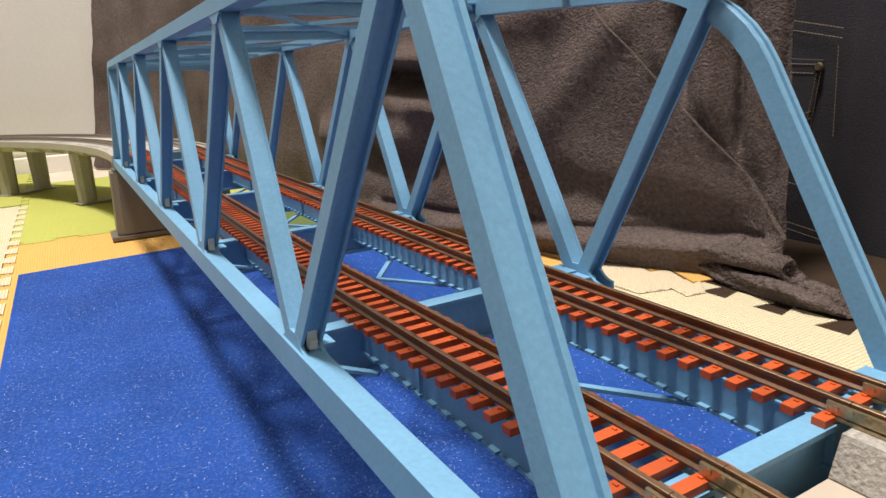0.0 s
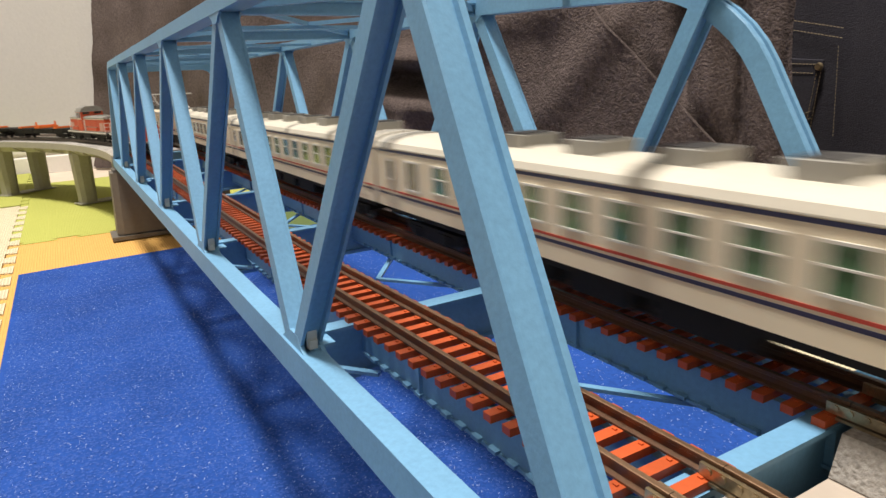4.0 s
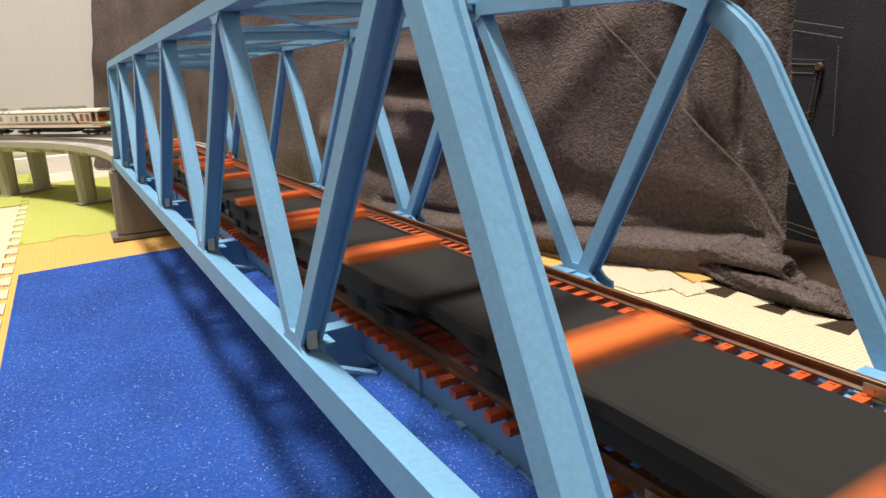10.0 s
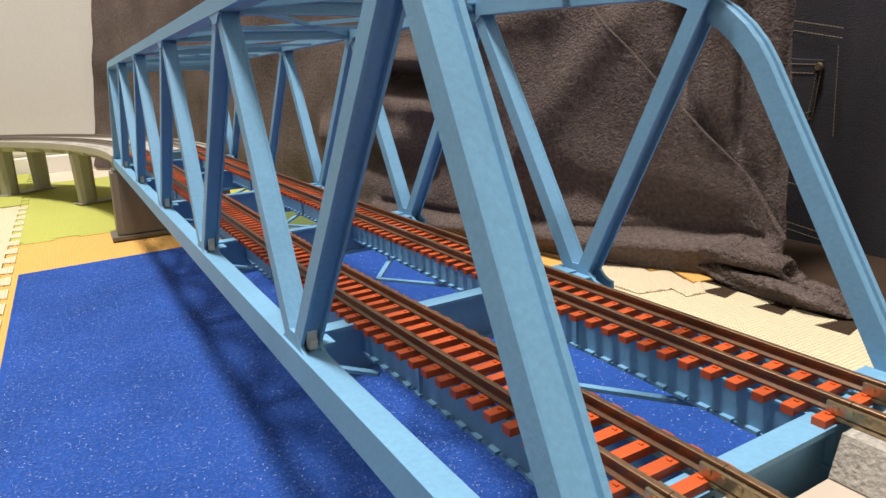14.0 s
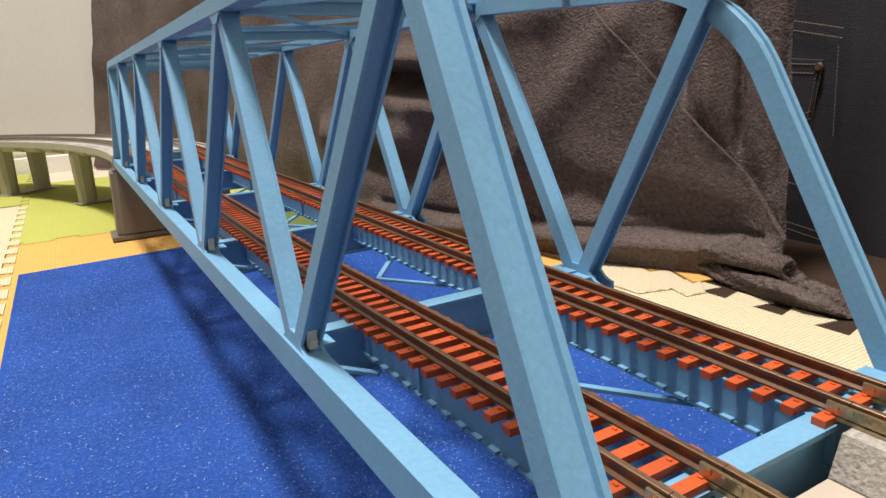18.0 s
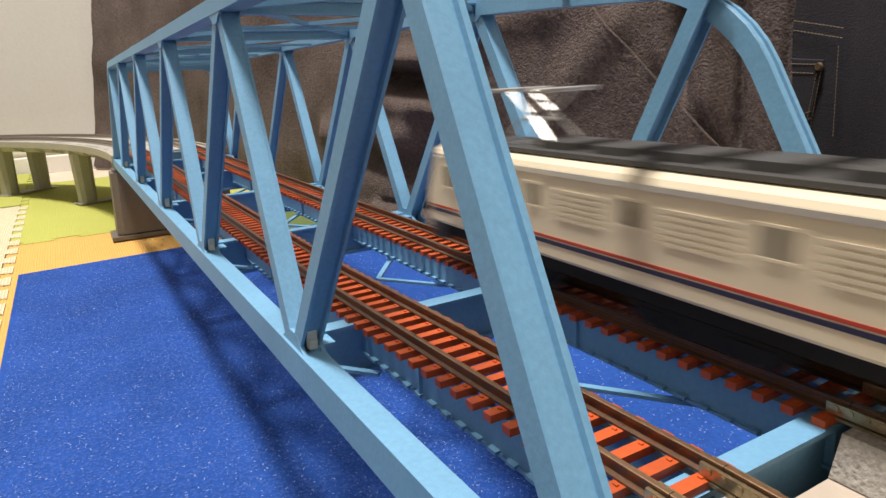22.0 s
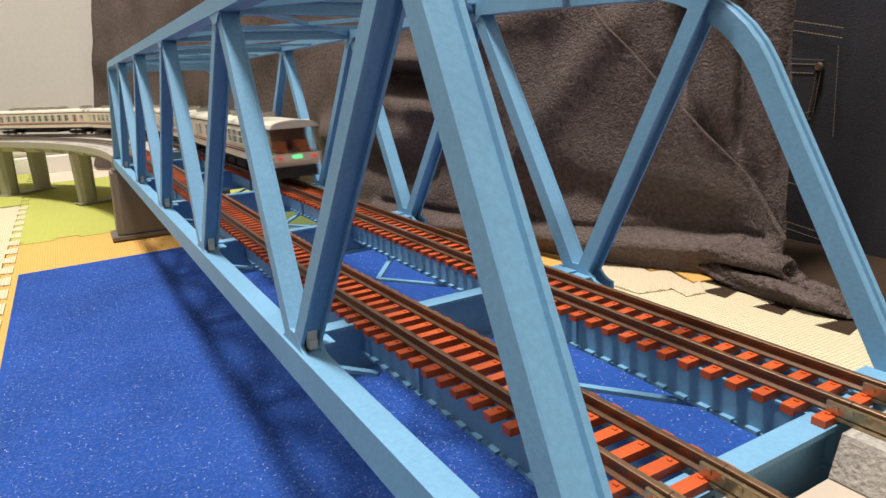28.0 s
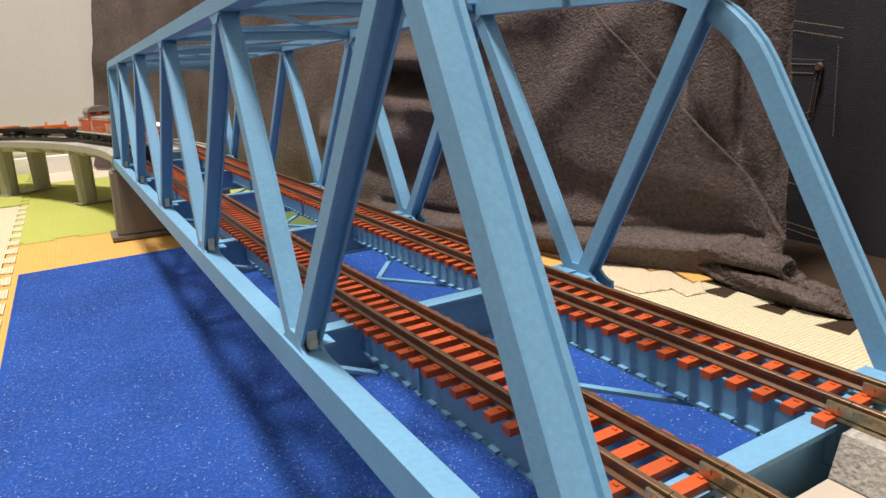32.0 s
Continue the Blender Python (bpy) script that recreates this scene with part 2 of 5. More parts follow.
def mats():
    foam(523, 905, -340, 112.5, MATGREEN, "yellow-green ribbed foam mat with jigsaw edges", "w", 12, -0.6)
    foam(140, 522.5, -60, 112.5, MATORANGE, "orange ribbed foam mat with jigsaw edges", "", 12, -1.0)
    foam(300, 720, 113, 420, MATCREAM, "cream foam mat with jigsaw edges", "s", 14, 0.0)
    foam(727, 1045, 113, 420, MATGREEN, "yellow-green foam mat with jigsaw edges", "s", 12, 0.0)
    foam(905.5, 985, -340, 108, MATWOOD, "pale beige floor mat behind the viaduct", "", 6, -2)
    foam(985.5, 1050.5, -340, 112, MATWOOD, "pale wood-coloured floor mat before the wall", "", 6, -3)
    foam(-160, 226, -184, -81, MATCREAM, "cream woven-texture foam mat with jigsaw edges", "s", 14, 0.0, 12.0)
    foam(-300, 226, -560, -184.5, MATBROWN, "dark brown woven-texture foam mat", "", 6, -0.5)
    foam(226.5, 400, -340, -60.5, MATORANGE, "orange woven-texture foam mat", "w", 9, -0.2)
    # the shade beside the bridge is in this mat's colour
    foam(400.5, 522.5, -340, -60.5, MATGREENSHADE, "green foam mat beside the bridge, with shade in its colour", "", 9, -0.2)
    # out of view; added dark so that little light bounces up under the bridge
    foam(-600, 139.5, -80, 420, MATBROWN, "unseen dark brown foam mat added under the carpet to cut bounced light", "", 8, -0.6)
    bm = bmesh.new()
    prism(bm, [(164, -158), (159, -175), (148, -172), (146, -183), (159, -195), (158, -188), (181, -197), (184, -187), (214, -197), (227, -187), (199, -156)], "z", 0.1, 0.9)
    bevel(bm, 0.4)
    tagged(link("mat_offcut", bm, MATSAND), "duller cream foam mat corner with a jigsaw tab", "foam piece")
    bm = bmesh.new()
    prism(bm, [(215, -199), (185, -189), (182, -199), (159, -190), (156, -201), (167, -204), (177, -219), (200, -218)], "z", 0.1, 1.0)
    tagged(link("mat_offcut", bm, MATORANGE), "orange foam jigsaw strip beside the blanket", "foam piece")


def carpet():
    c = tagged(empty("carpet_tile"), "royal blue short-pile carpet under the bridge", "carpet")
    bm = bmesh.new()
    box(bm, -260, 409, -124, 101, 0.2, 4.2)
    for v in bm.verts:
        if v.co.x > 0 and v.co.y > 0:
            v.co.x -= 11
    bevel(bm, 0.8)
    part("backing", bm, CARPET, c)
    rng = random.Random(5)
    bm = bmesh.new()
    for k in range(52000):
        u = rng.random()
        x = -30 + 424 * u
        y = -60 + 159 * rng.random()
        h = 0.02 + rng.random() ** 2 * 0.22
        w = 0.25 + rng.random() * 0.35
        a = rng.random() * 6.28
        dx, dy = w * math.cos(a), w * math.sin(a)
        e = 0.5 + rng.random() * 0.9
        lx, ly = -e * math.sin(a), e * math.cos(a)
        v = [bm.verts.new((x - dx, y - dy, 4.25)), bm.verts.new((x + dx, y + dy, 4.25)), bm.verts.new((x + lx, y + ly, 4.2 + h))]
        bm.faces.new(v)
    pile = part("carpet_surface", bm, CARPETPILE, c)
    pile["kind"] = "stuff"
    # pale flakes whose colour stands in for glints on the carpet fibres
    bm = bmesh.new()
    for k in range(26000):
        x, y, a = -30 + 424 * rng.random(), -118 + 217 * rng.random(), rng.random() * 6.28
        q = 0.08 + 0.26 * rng.random() ** 2
        dx, dy, w = q * math.cos(a), q * math.sin(a), 0.3
        z = 4.45 + 0.2 * rng.random()
        vs = [bm.verts.new(q) for q in ((x - dx + w * dy, y - dy - w * dx, z), (x + dx + w * dy, y + dy - w * dx, z + 0.1), (x + dx - w * dy, y + dy + w * dx, z + 0.1), (x - dx - w * dy, y - dy + w * dx, z))]
        bm.faces.new(vs)
    part("fleck", bm, GLINT, c)["kind"] = "stuff"


# ---- bridge ----
def frame2d(a, b, y):
    d = Vector((b[0] - a[0], 0, b[1] - a[1]))
    x = d.normalized()
    z = Vector((-x.z, 0, x.x))
    return Matrix(((x.x, 0, z.x, a[0]), (0, 1, 0, y), (x.z, 0, z.z, a[1]), (0, 0, 0, 1))), d.length


def leaned(bm):
    for v in bm.verts:
        v.co.y += lean(v.co.z)


def h_bar(a, b, y, w, d, fl=0.9, wt=1.4, flat=0):
    """A channel member: two side flanges and a recessed web; flat names the side (1 or -1) that is filled flush."""
    bm = bmesh.new()
    m, L = frame2d(a, b, y)
    o = [(-d / 2, -w / 2), (-d / 2 + fl, -w / 2), (-d / 2 + fl, -wt / 2), (d / 2 - fl, -wt / 2), (d / 2 - fl, -w / 2), (d / 2, -w / 2),
         (d / 2, w / 2), (d / 2 - fl, w / 2), (d / 2 - fl, wt / 2), (-d / 2 + fl, wt / 2), (-d / 2 + fl, w / 2), (-d / 2, w / 2)]
    o = [(p, (flat * w / 2 - flat * 0.12) if flat and q == flat * wt / 2 else q) for p, q in o]
    lo = [bm.verts.new(m @ Vector((0, p[0], p[1]))) for p in o]
    hi = [bm.verts.new(m @ Vector((L, p[0], p[1]))) for p in o]
    for i in range(12):
        j = (i + 1) % 12
        bm.faces.new((lo[i], lo[j], hi[j], hi[i]))
    bm.faces.new(lo[::-1])
    bm.faces.new(hi)
    bmesh.ops.recalc_face_normals(bm, faces=bm.faces)
    leaned(bm)
    return bm


def swept(path, prof, deep=0.0):
    """A closed profile (y, outward) swept along a list of (x, z, nx, nz), deeper on the inside of the bend."""
    bm = bmesh.new()
    k = len(path) - 1
    rings = [[bm.verts.new((x + nx * q, yy, z + nz * q)) for yy, q in [(a, c - (deep * math.sin(math.pi * min(1.0, i / k)) if c < 0 else 0)) for a, c in prof]] for i, (x, z, nx, nz) in enumerate(path)]
    n = len(prof)
    for r0, r1 in zip(rings, rings[1:]):
        for i in range(n):
            bm.faces.new((r0[i], r0[(i + 1) % n], r1[(i + 1) % n], r1[i]))
    bm.faces.new(rings[0][::-1])
    bm.faces.new(rings[-1])
    bmesh.ops.recalc_face_normals(bm, faces=bm.faces)
    return bm


def rounded(n, t, sign, r=15.0):
    """The axis of an end post from its foot n up to the top chord past t, with a rounded shoulder."""
    a, b = Vector((n, ZB)), Vector((t, ZT))
    d1 = (b - a).normalized()
    d2 = Vector((sign, 0))
    ang = d1.angle(d2)
    cut = r * math.tan(ang / 2)
    p0, p1 = b - d1 * cut, b + d2 * cut
    n1 = Vector((-d1.y, d1.x)) * sign
    c = p0 - n1 * r
    out = [(a.x, a.y, n1.x, n1.y), (p0.x, p0.y, n1.x, n1.y)]
    a0 = math.atan2(n1.y, n1.x)
    a1 = math.pi / 2
    for i in range(1, 9):
        f = a0 + (a1 - a0) * i / 8
        out.append((c.x + r * math.cos(f), c.y + r * math.sin(f), math.cos(f), math.sin(f)))
    out.append((p1.x + sign * 1.0, ZT, 0, 1))
    return out


def gusset(x, z, y, up, w=8.5, h=4.6, half=0.45):
    """A flat node plate with cut corners."""
    s = 1 if up else -1
    bm = bmesh.new()
    side_ = [(w * (1 - 0.62 * k / 5), 2.2 + (h - 2.2) * (k / 5) ** 2.2) for k in range(6)]
    o = [(x - w, z - s * 1.9), (x + w, z - s * 1.9)] + [(x + p, z + s * q) for p, q in side_] + [(x - p, z + s * q) for p, q in side_[::-1]]
    prism(bm, o, "y", y - half, y + half)
    leaned(bm)
    return bm


def droop(bm):
    """The far top chord sags a little towards the open end."""
    for v in bm.verts:
        v.co.z -= max(0.0, min(1.0, -v.co.y / 30)) * 4.6 * min(1.0, max(0.0, (125 - v.co.x) / 90)) ** 1.3 * max(0.0, (v.co.z - ZB) / (ZT - ZB))


def skew(bm):
    for v in bm.verts:
        v.co.x -= v.co.y / YT * 6.0


def lane_strip(bm, yc, dy, half, x1, z0, z1):
    """A long web or flange that follows its track."""
    xs = [-5, 5, 20, 40, 60, 80, 95, x1]
    o = [(x, lane(x, yc) + dy - half) for x in xs] + [(x, lane(x, yc) + dy + half) for x in xs[::-1]]
    prism(bm, o, "z", z0, z1)


def bridge():
    b = tagged(empty("truss_bridge"), "light blue plastic double-track Warren truss model railway bridge", "bridge")
    last = NODES[-1]
    for y in (YT, -YT):
        bm = bmesh.new()
        sgn = 1 if y > 0 else -1
        nodes = [END_NEAR[sgn]] + NODES[1:]
        tops = [TOP_NEAR[sgn]] + TOPS[1:]
        drop = 0.0 if y > 0 else 2.3
        box(bm, nodes[0] - 3, last + 4, y - (1.7 if y > 0 else 2.6), y + 2.6, ZR - (10.2 if y > 0 else 9.6) - drop, ZR - 4.4 - drop)
        bevel(bm, 0.5, 2)
        leaned(bm)
        part("bottom_chord", bm, BLUE, b)
        bm = bmesh.new()
        for xa, xb in (zip((tops[0] + 17, 80, 120), (80, 120, tops[-1] - 10)) if y < 0 else ((tops[0] + 10, tops[-1] - 10),)):
            box(bm, xa, xb, y - 2.6, y + 2.6, ZT - 1.8, ZT + 1.7)
        bmesh.ops.remove_doubles(bm, verts=bm.verts, dist=0.01)
        leaned(bm)
        if y < 0:
            droop(bm)
        part("top_chord", bm, BLUE, b)
        for i, t in enumerate(tops):
            for n, first in ((nodes[i], True), (nodes[i + 1], False)):
                if i == 0 and first or i == len(TOPS) - 1 and not first:
                    path = rounded(n, t, 1 if first else -1, 30.0 if first and y < 0 else 15.0)
                    far = first and y < 0
                    if far:
                        prof = [(y - 2.4, -1.4), (y + 0.8, -1.4), (y + 0.8, 2.1), (y + 0.6, 2.3), (y - 0.3, 2.3), (y - 0.45, 1.4), (y - 1.1, 1.4), (y - 1.25, 2.3), (y - 2.2, 2.3), (y - 2.4, 2.1)]
                    else:
                        prof = [(y - 2.5, -1.8), (y + 2.5, -1.8), (y + 2.5, 1.6), (y + 2.2, 1.85), (y - 0.6, 1.85), (y - 0.8, 1.2), (y - 1.3, 1.2), (y - 1.5, 1.85), (y - 2.3, 1.85), (y - 2.5, 1.6)]
                    bm = swept(path, prof, 0.4 if far else 0.0)
                    leaned(bm)
                    if first and y < 0:
                        droop(bm)
                    part("end_post", bm, BLUE, b)
                else:
                    part("diagonal", h_bar((n, ZB), (t, ZT), y, 3.4, 4.1, 0.55, 1.0, 1 if first else -1), BLUE, b)
        for n in NODES[1:-1]:
            for dy in (-1.72, 1.72):
                part("gusset_plate", gusset(n, ZB, y + dy, True, 8.0, 5.2, 0.36), BLUE, b)
            s = 1 if y > 0 else -1
            if s < 0:
                continue
            bm = bmesh.new()
            box(bm, n - 4.6, n - 3.9, y - 1.0, y + 0.8, ZB + 3.0, ZB + 7.0)
            box(bm, n - 5.2, n - 3.9, y - 0.9, y + 0.6, ZB + 3.0, ZB + 4.6)
            bevel(bm, 0.25)
            leaned(bm)
            part("joint_clip", bm, CLIP, b, "pale translucent joint clip")
        for t in TOPS[1:-1]:
            for dy in (-2.25, 2.25):
                part("gusset_plate", gusset(t, ZT, y + dy, False, 5.5, 4.0, 0.25), BLUE, b)
    for n in [-1.7] + [q + 3.0 for q in NODES[1:-1]] + NODES[-1:]:
        bm = bmesh.new()
        o = [(n - 3.5, ZR - 3.2), (n + 0.3, ZR - 3.2), (n + 0.3, ZR - 4.0), (n - 1.1, ZR - 4.0), (n - 1.1, ZR - 13), (n + 0.3, ZR - 13), (n + 0.3, ZR - 14), (n - 3.5, ZR - 14), (n - 3.5, ZR - 13), (n - 2.1, ZR - 13), (n - 2.1, ZR - 4.0), (n - 3.5, ZR - 4.0)]
        prism(bm, o, "y", -YT + 2.2, YT - 2.2)
        part("floor_beam", bm, BLUE, b)
        for s in (-1, 1):
            bm = bmesh.new()
            prism(bm, [(s * 31.2, ZR - 3.4), (s * 24.6, ZR - 3.4), (s * 24.6, ZR - 13), (s * 31.2, ZR - 9)], "x", n - 1.9, n - 1.1)
            part("beam_bracket", bm, BLUE, b)
            bm = bmesh.new()
            box(bm, n - 8, n + 4, s * 31.2 - 2.0, s * 31.2 + 2.0, ZR - 4.4, ZR - 3.7)
            part("bearing_plate", bm, BLUE, b)
    for i, t in enumerate([28.0] + TOPS[1:]):
        bm = bmesh.new()
        o = [(t - 1.7, ZT + 1.3), (t + 1.7, ZT + 1.3), (t + 1.7, ZT + 0.8), (t + 0.45, ZT + 0.8), (t + 0.45, ZT - 1.6), (t + 1.5, ZT - 1.6), (t + 1.5, ZT - 2.1), (t - 1.5, ZT - 2.1), (t - 1.5, ZT - 1.6), (t - 0.45, ZT - 1.6), (t - 0.45, ZT + 0.8), (t - 1.7, ZT + 0.8)]
        prism(bm, o, "y", -YT + 2.6, YT - 2.6)
        if i == 0:
            skew(bm)
        leaned(bm)
        droop(bm)
        part("top_strut", bm, BLUE, b)
    for t0, t1 in zip(TOPS, TOPS[1:]):
        mid = (t0 + t1) / 2
        for s in (-1, 1):
            for xa, xb in ((t0, mid), (t1, mid)):
                d = Vector((xb - xa, -s * (YT - 3), 0))
                m = Matrix.Translation((xa, s * (YT - 3), ZT - 0.4)) @ Matrix.Rotation(math.atan2(d.y, d.x), 4, "Z")
                bm = bmesh.new()
                box(bm, 2.0, d.length, -0.75, 0.75, -0.5, 0.6, m)
                bevel(bm, 0.2)
                leaned(bm)
                droop(bm)
                part("top_brace", bm, BLUE, b)
    for t0, t1 in zip(TOPS, TOPS[1:]):
        m = (t0 + t1) / 2
        bm = bmesh.new()
        box(bm, m - 1.3, m + 1.3, -YT + 2.6, YT - 2.6, ZT - 1.9, ZT - 0.9)
        leaned(bm)
        part("top_strut", bm, BLUE, b)
    for n, t, s in ((-9.0, 28.0, 1), (NODES[-1], TOPS[-1], -1)):
        bm = bmesh.new()
        half = YT - 3
        zs = ZT - 5
        arch = [(-half, ZT - 1)]
        arch += [(half, ZT - 1), (half, zs - 6)]
        for i in range(9):
            a = math.pi / 2 * i / 8
            arch.append((half - 8 + 8 * math.cos(a) - 0.01, zs - 6 + 6 * math.sin(a) - 0.01))
        for i in range(9):
            a = math.pi / 2 + math.pi / 2 * i / 8
            arch.append((-half + 8 + 8 * math.cos(a) + 0.01, zs - 6 + 6 * math.sin(a) - 0.01))
        arch.append((-half, zs - 6))
        k = (t - n) / (ZT - ZB)
        prism(bm, arch, "x", -0.6, 0.6)
        for v in bm.verts:
            v.co.x += n + k * (v.co.z - ZB)
        if s > 0:
            skew(bm)
            for v in bm.verts:
                v.co.y = max(v.co.y, -YT + 12)
                if v.co.y < 0:
                    v.co.z = max(v.co.z, ZT - 3.0)
        leaned(bm)
        droop(bm)
        part("portal_brace", bm, BLUE, b)
    for yc in (YC, -YC):
        for dy in (-4.5, 4.5):
            y = yc + dy
            bm = bmesh.new()
            lane_strip(bm, yc, dy, 0.5, last + 5, ZR - 9.4, ZR - 3.9)
            part("stringer", bm, BLUE, b)
            bm = bmesh.new()
            lane_strip(bm, yc, dy, 0.85, last + 5, ZR - 9.9, ZR - 9.4)
            part("stringer_flange", bm, BLUE, b)
            bm = bmesh.new()
            lane_strip(bm, yc, dy, 0.7, last + 5, ZR - 3.9, ZR - 3.5)
            part("stringer_flange", bm, BLUE, b)
        for k in range(8 * 6):
            x = 3 + k * (last - 6) / 47.0
            if k % 8 == 4:
                for dy in (-5.2, 5.2):
                    bm = bmesh.new()
                    yy = lane(x, yc) + dy
                    box(bm, x - 0.4, x + 0.4, yy - 0.45, yy + 0.45, ZR - 9.3, ZR - 4.0)
                    part("stiffener", bm, BLUE, b)
    st = bmesh.new()
    box(st, -1.0, 1.0, -0.5, 0.55, -0.3, 0.3)
    bevel(st, 0.2)
    first = None
    for yc in (YC, -YC):
        for s in (1,):
            for k in range(114):
                x = 1.9 + k * 4.17
                if any(abs(x - n + 1.5) < 3.4 for n in NODES):
                    continue
                y = lane(x, yc) + s * 5.35
                if first is None:
                    first = part("flange_stud", st, BLUE, b)
                    ob = first
                else:
                    ob = new("flange_stud", first.data)
                    ob.parent = b
                ob.location = (x * MM, y * MM, (ZR - 9.3) * MM)
    for n0, n1 in zip(NODES, NODES[1:]):
        mid = (n0 + n1) / 2
        for xa, ya, xb, yb in ((mid - 16, -15, mid + 2, -2), (mid + 2, -2, mid + 20, -15), (mid - 16, 15, mid + 2, 2), (mid + 2, 2, mid + 20, 15),
                               (n1 - 8, 22.5, n1 + 1, 29.5), (n1 - 8, -22.5, n1 + 1, -29.5)):
            d = Vector((xb - xa, yb - ya, 0))
            m = Matrix.Translation((xa, ya, ZR - 10.8)) @ Matrix.Rotation(math.atan2(d.y, d.x), 4, "Z")
            bm = bmesh.new()
            box(bm, 0, d.length, -0.65, 0.65, -0.35, 0.35, m)
            bevel(bm, 0.2)
            part("bottom_brace", bm, BLUE, b)
    return b


def rail_bm(pts, off, z=ZR):
    """A flat-bottomed rail swept along points (x, y, heading)."""
    prof = [(-0.72, -2.2), (0.72, -2.2), (0.72, -1.85), (0.24, -1.5), (0.22, -0.75), (0.43, -0.58), (0.43, -0.08), (0.32, 0), (-0.32, 0), (-0.43, -0.08), (-0.43, -0.58), (-0.22, -0.75), (-0.24, -1.5), (-0.72, -1.85)]
    bm = bmesh.new()
    rings = []
    for x, y, h in pts:
        rings.append([bm.verts.new((x + (off + q) * math.sin(h), y - (off + q) * math.cos(h), z + w)) for q, w in prof])
    n = len(prof)
    for r0, r1 in zip(rings, rings[1:]):
        for i in range(n):
            f = bm.faces.new((r0[i], r0[(i + 1) % n], r1[(i + 1) % n], r1[i]))
            f.material_index = 1 if i in (6, 7, 8) else 0
    bm.faces.new(rings[0][::-1])
    bm.faces.new(rings[-1])
    bmesh.ops.recalc_face_normals(bm, faces=bm.faces)
    return bm


SLEEPER = []


def lane(x, yc):
    return yc - bend(x) if yc > 0 else yc


def bridge_track(yc):
    t = tagged(empty("bridge_track"), "brown rails on red-orange sleepers across the bridge", "railway track", "bridge tracks")
    for dy in (-GAUGE / 2, GAUGE / 2):
        part("rail", rail_bm([(x, lane(x, yc), 0) for x in (-6, 5, 20, 40, 60, 80, 95, NODES[-1] + 5)], dy), [RAIL, RAILTOP], t)
    if not SLEEPER:
        bm = bmesh.new()
        box(bm, -0.88, 0.88, -7.6, 7.6, -3.3, -2.15)
        bevel(bm, 0.15)
        for s in (-1, 1):
            for q in (-1.35, 1.35):
                box(bm, -0.3, 0.3, s * GAUGE / 2 + q - 0.2, s * GAUGE / 2 + q + 0.2, -2.15, -1.95)
        ob = part("sleeper", bm, ORANGE, t)
        SLEEPER.append(ob.data)
        ob.location = (-4 * MM, lane(-4, yc) * MM, ZR * MM)
        start = 1
    else:
        start = 0
    for i in range(start, 118):
        ob = new("sleeper", SLEEPER[0])
        ob.parent = t
        ob.location = ((-4 + i * 4.17) * MM, lane(-4 + i * 4.17, yc) * MM, ZR * MM)
    y0 = yc
    for x in (-7.5, NODES[-1] + 6.5):
        for dy in (-GAUGE / 2, GAUGE / 2):
            yc = lane(x, y0)
            bm = bmesh.new()
            for s in (-1, 1):
                box(bm, x - 4, x + 4, yc + dy + s * 0.85 - 0.25, yc + dy + s * 0.85 + 0.25, ZR - 2.0, ZR - 0.5)
            box(bm, x - 4, x + 4, yc + dy - 1.3, yc + dy + 1.3, ZR - 2.6, ZR - 2.2)
            for k in (-2.8, -1.0, 1.0, 2.8):
                bmesh.ops.create_cone(bm, cap_ends=True, segments=8, radius1=0.45, radius2=0.4, depth=2.6, matrix=Matrix.Translation((x + k, yc + dy, ZR - 1.1)) @ Matrix.Rotation(math.pi / 2, 4, "X"))
            part("rail_joiner", bm, BRASS, t, "brass-coloured metal rail joiner with bolts")


def ribbon(profile, s0, s1, step, material, name, parent, label=""):
    """A profile (offset to the right, height) swept along the middle of the oval."""
    bm = bmesh.new()
    rings = []
    n = max(2, int((s1 - s0) / step) + 1)
    for i in range(n):
        x, y, h = along(s0 + (s1 - s0) * i / (n - 1), 0.0)
        rings.append([bm.verts.new((x + o * math.sin(h), y - o * math.cos(h), z)) for o, z in profile])
    k = len(profile)
    for r0, r1 in zip(rings, rings[1:]):
        for i in range(k):
            bm.faces.new((r0[i], r0[(i + 1) % k], r1[(i + 1) % k], r1[i]))
    bm.faces.new(rings[0][::-1])
    bm.faces.new(rings[-1])
    bmesh.ops.recalc_face_normals(bm, faces=bm.faces)
    return part(name, bm, material, parent, label)


TIE = []


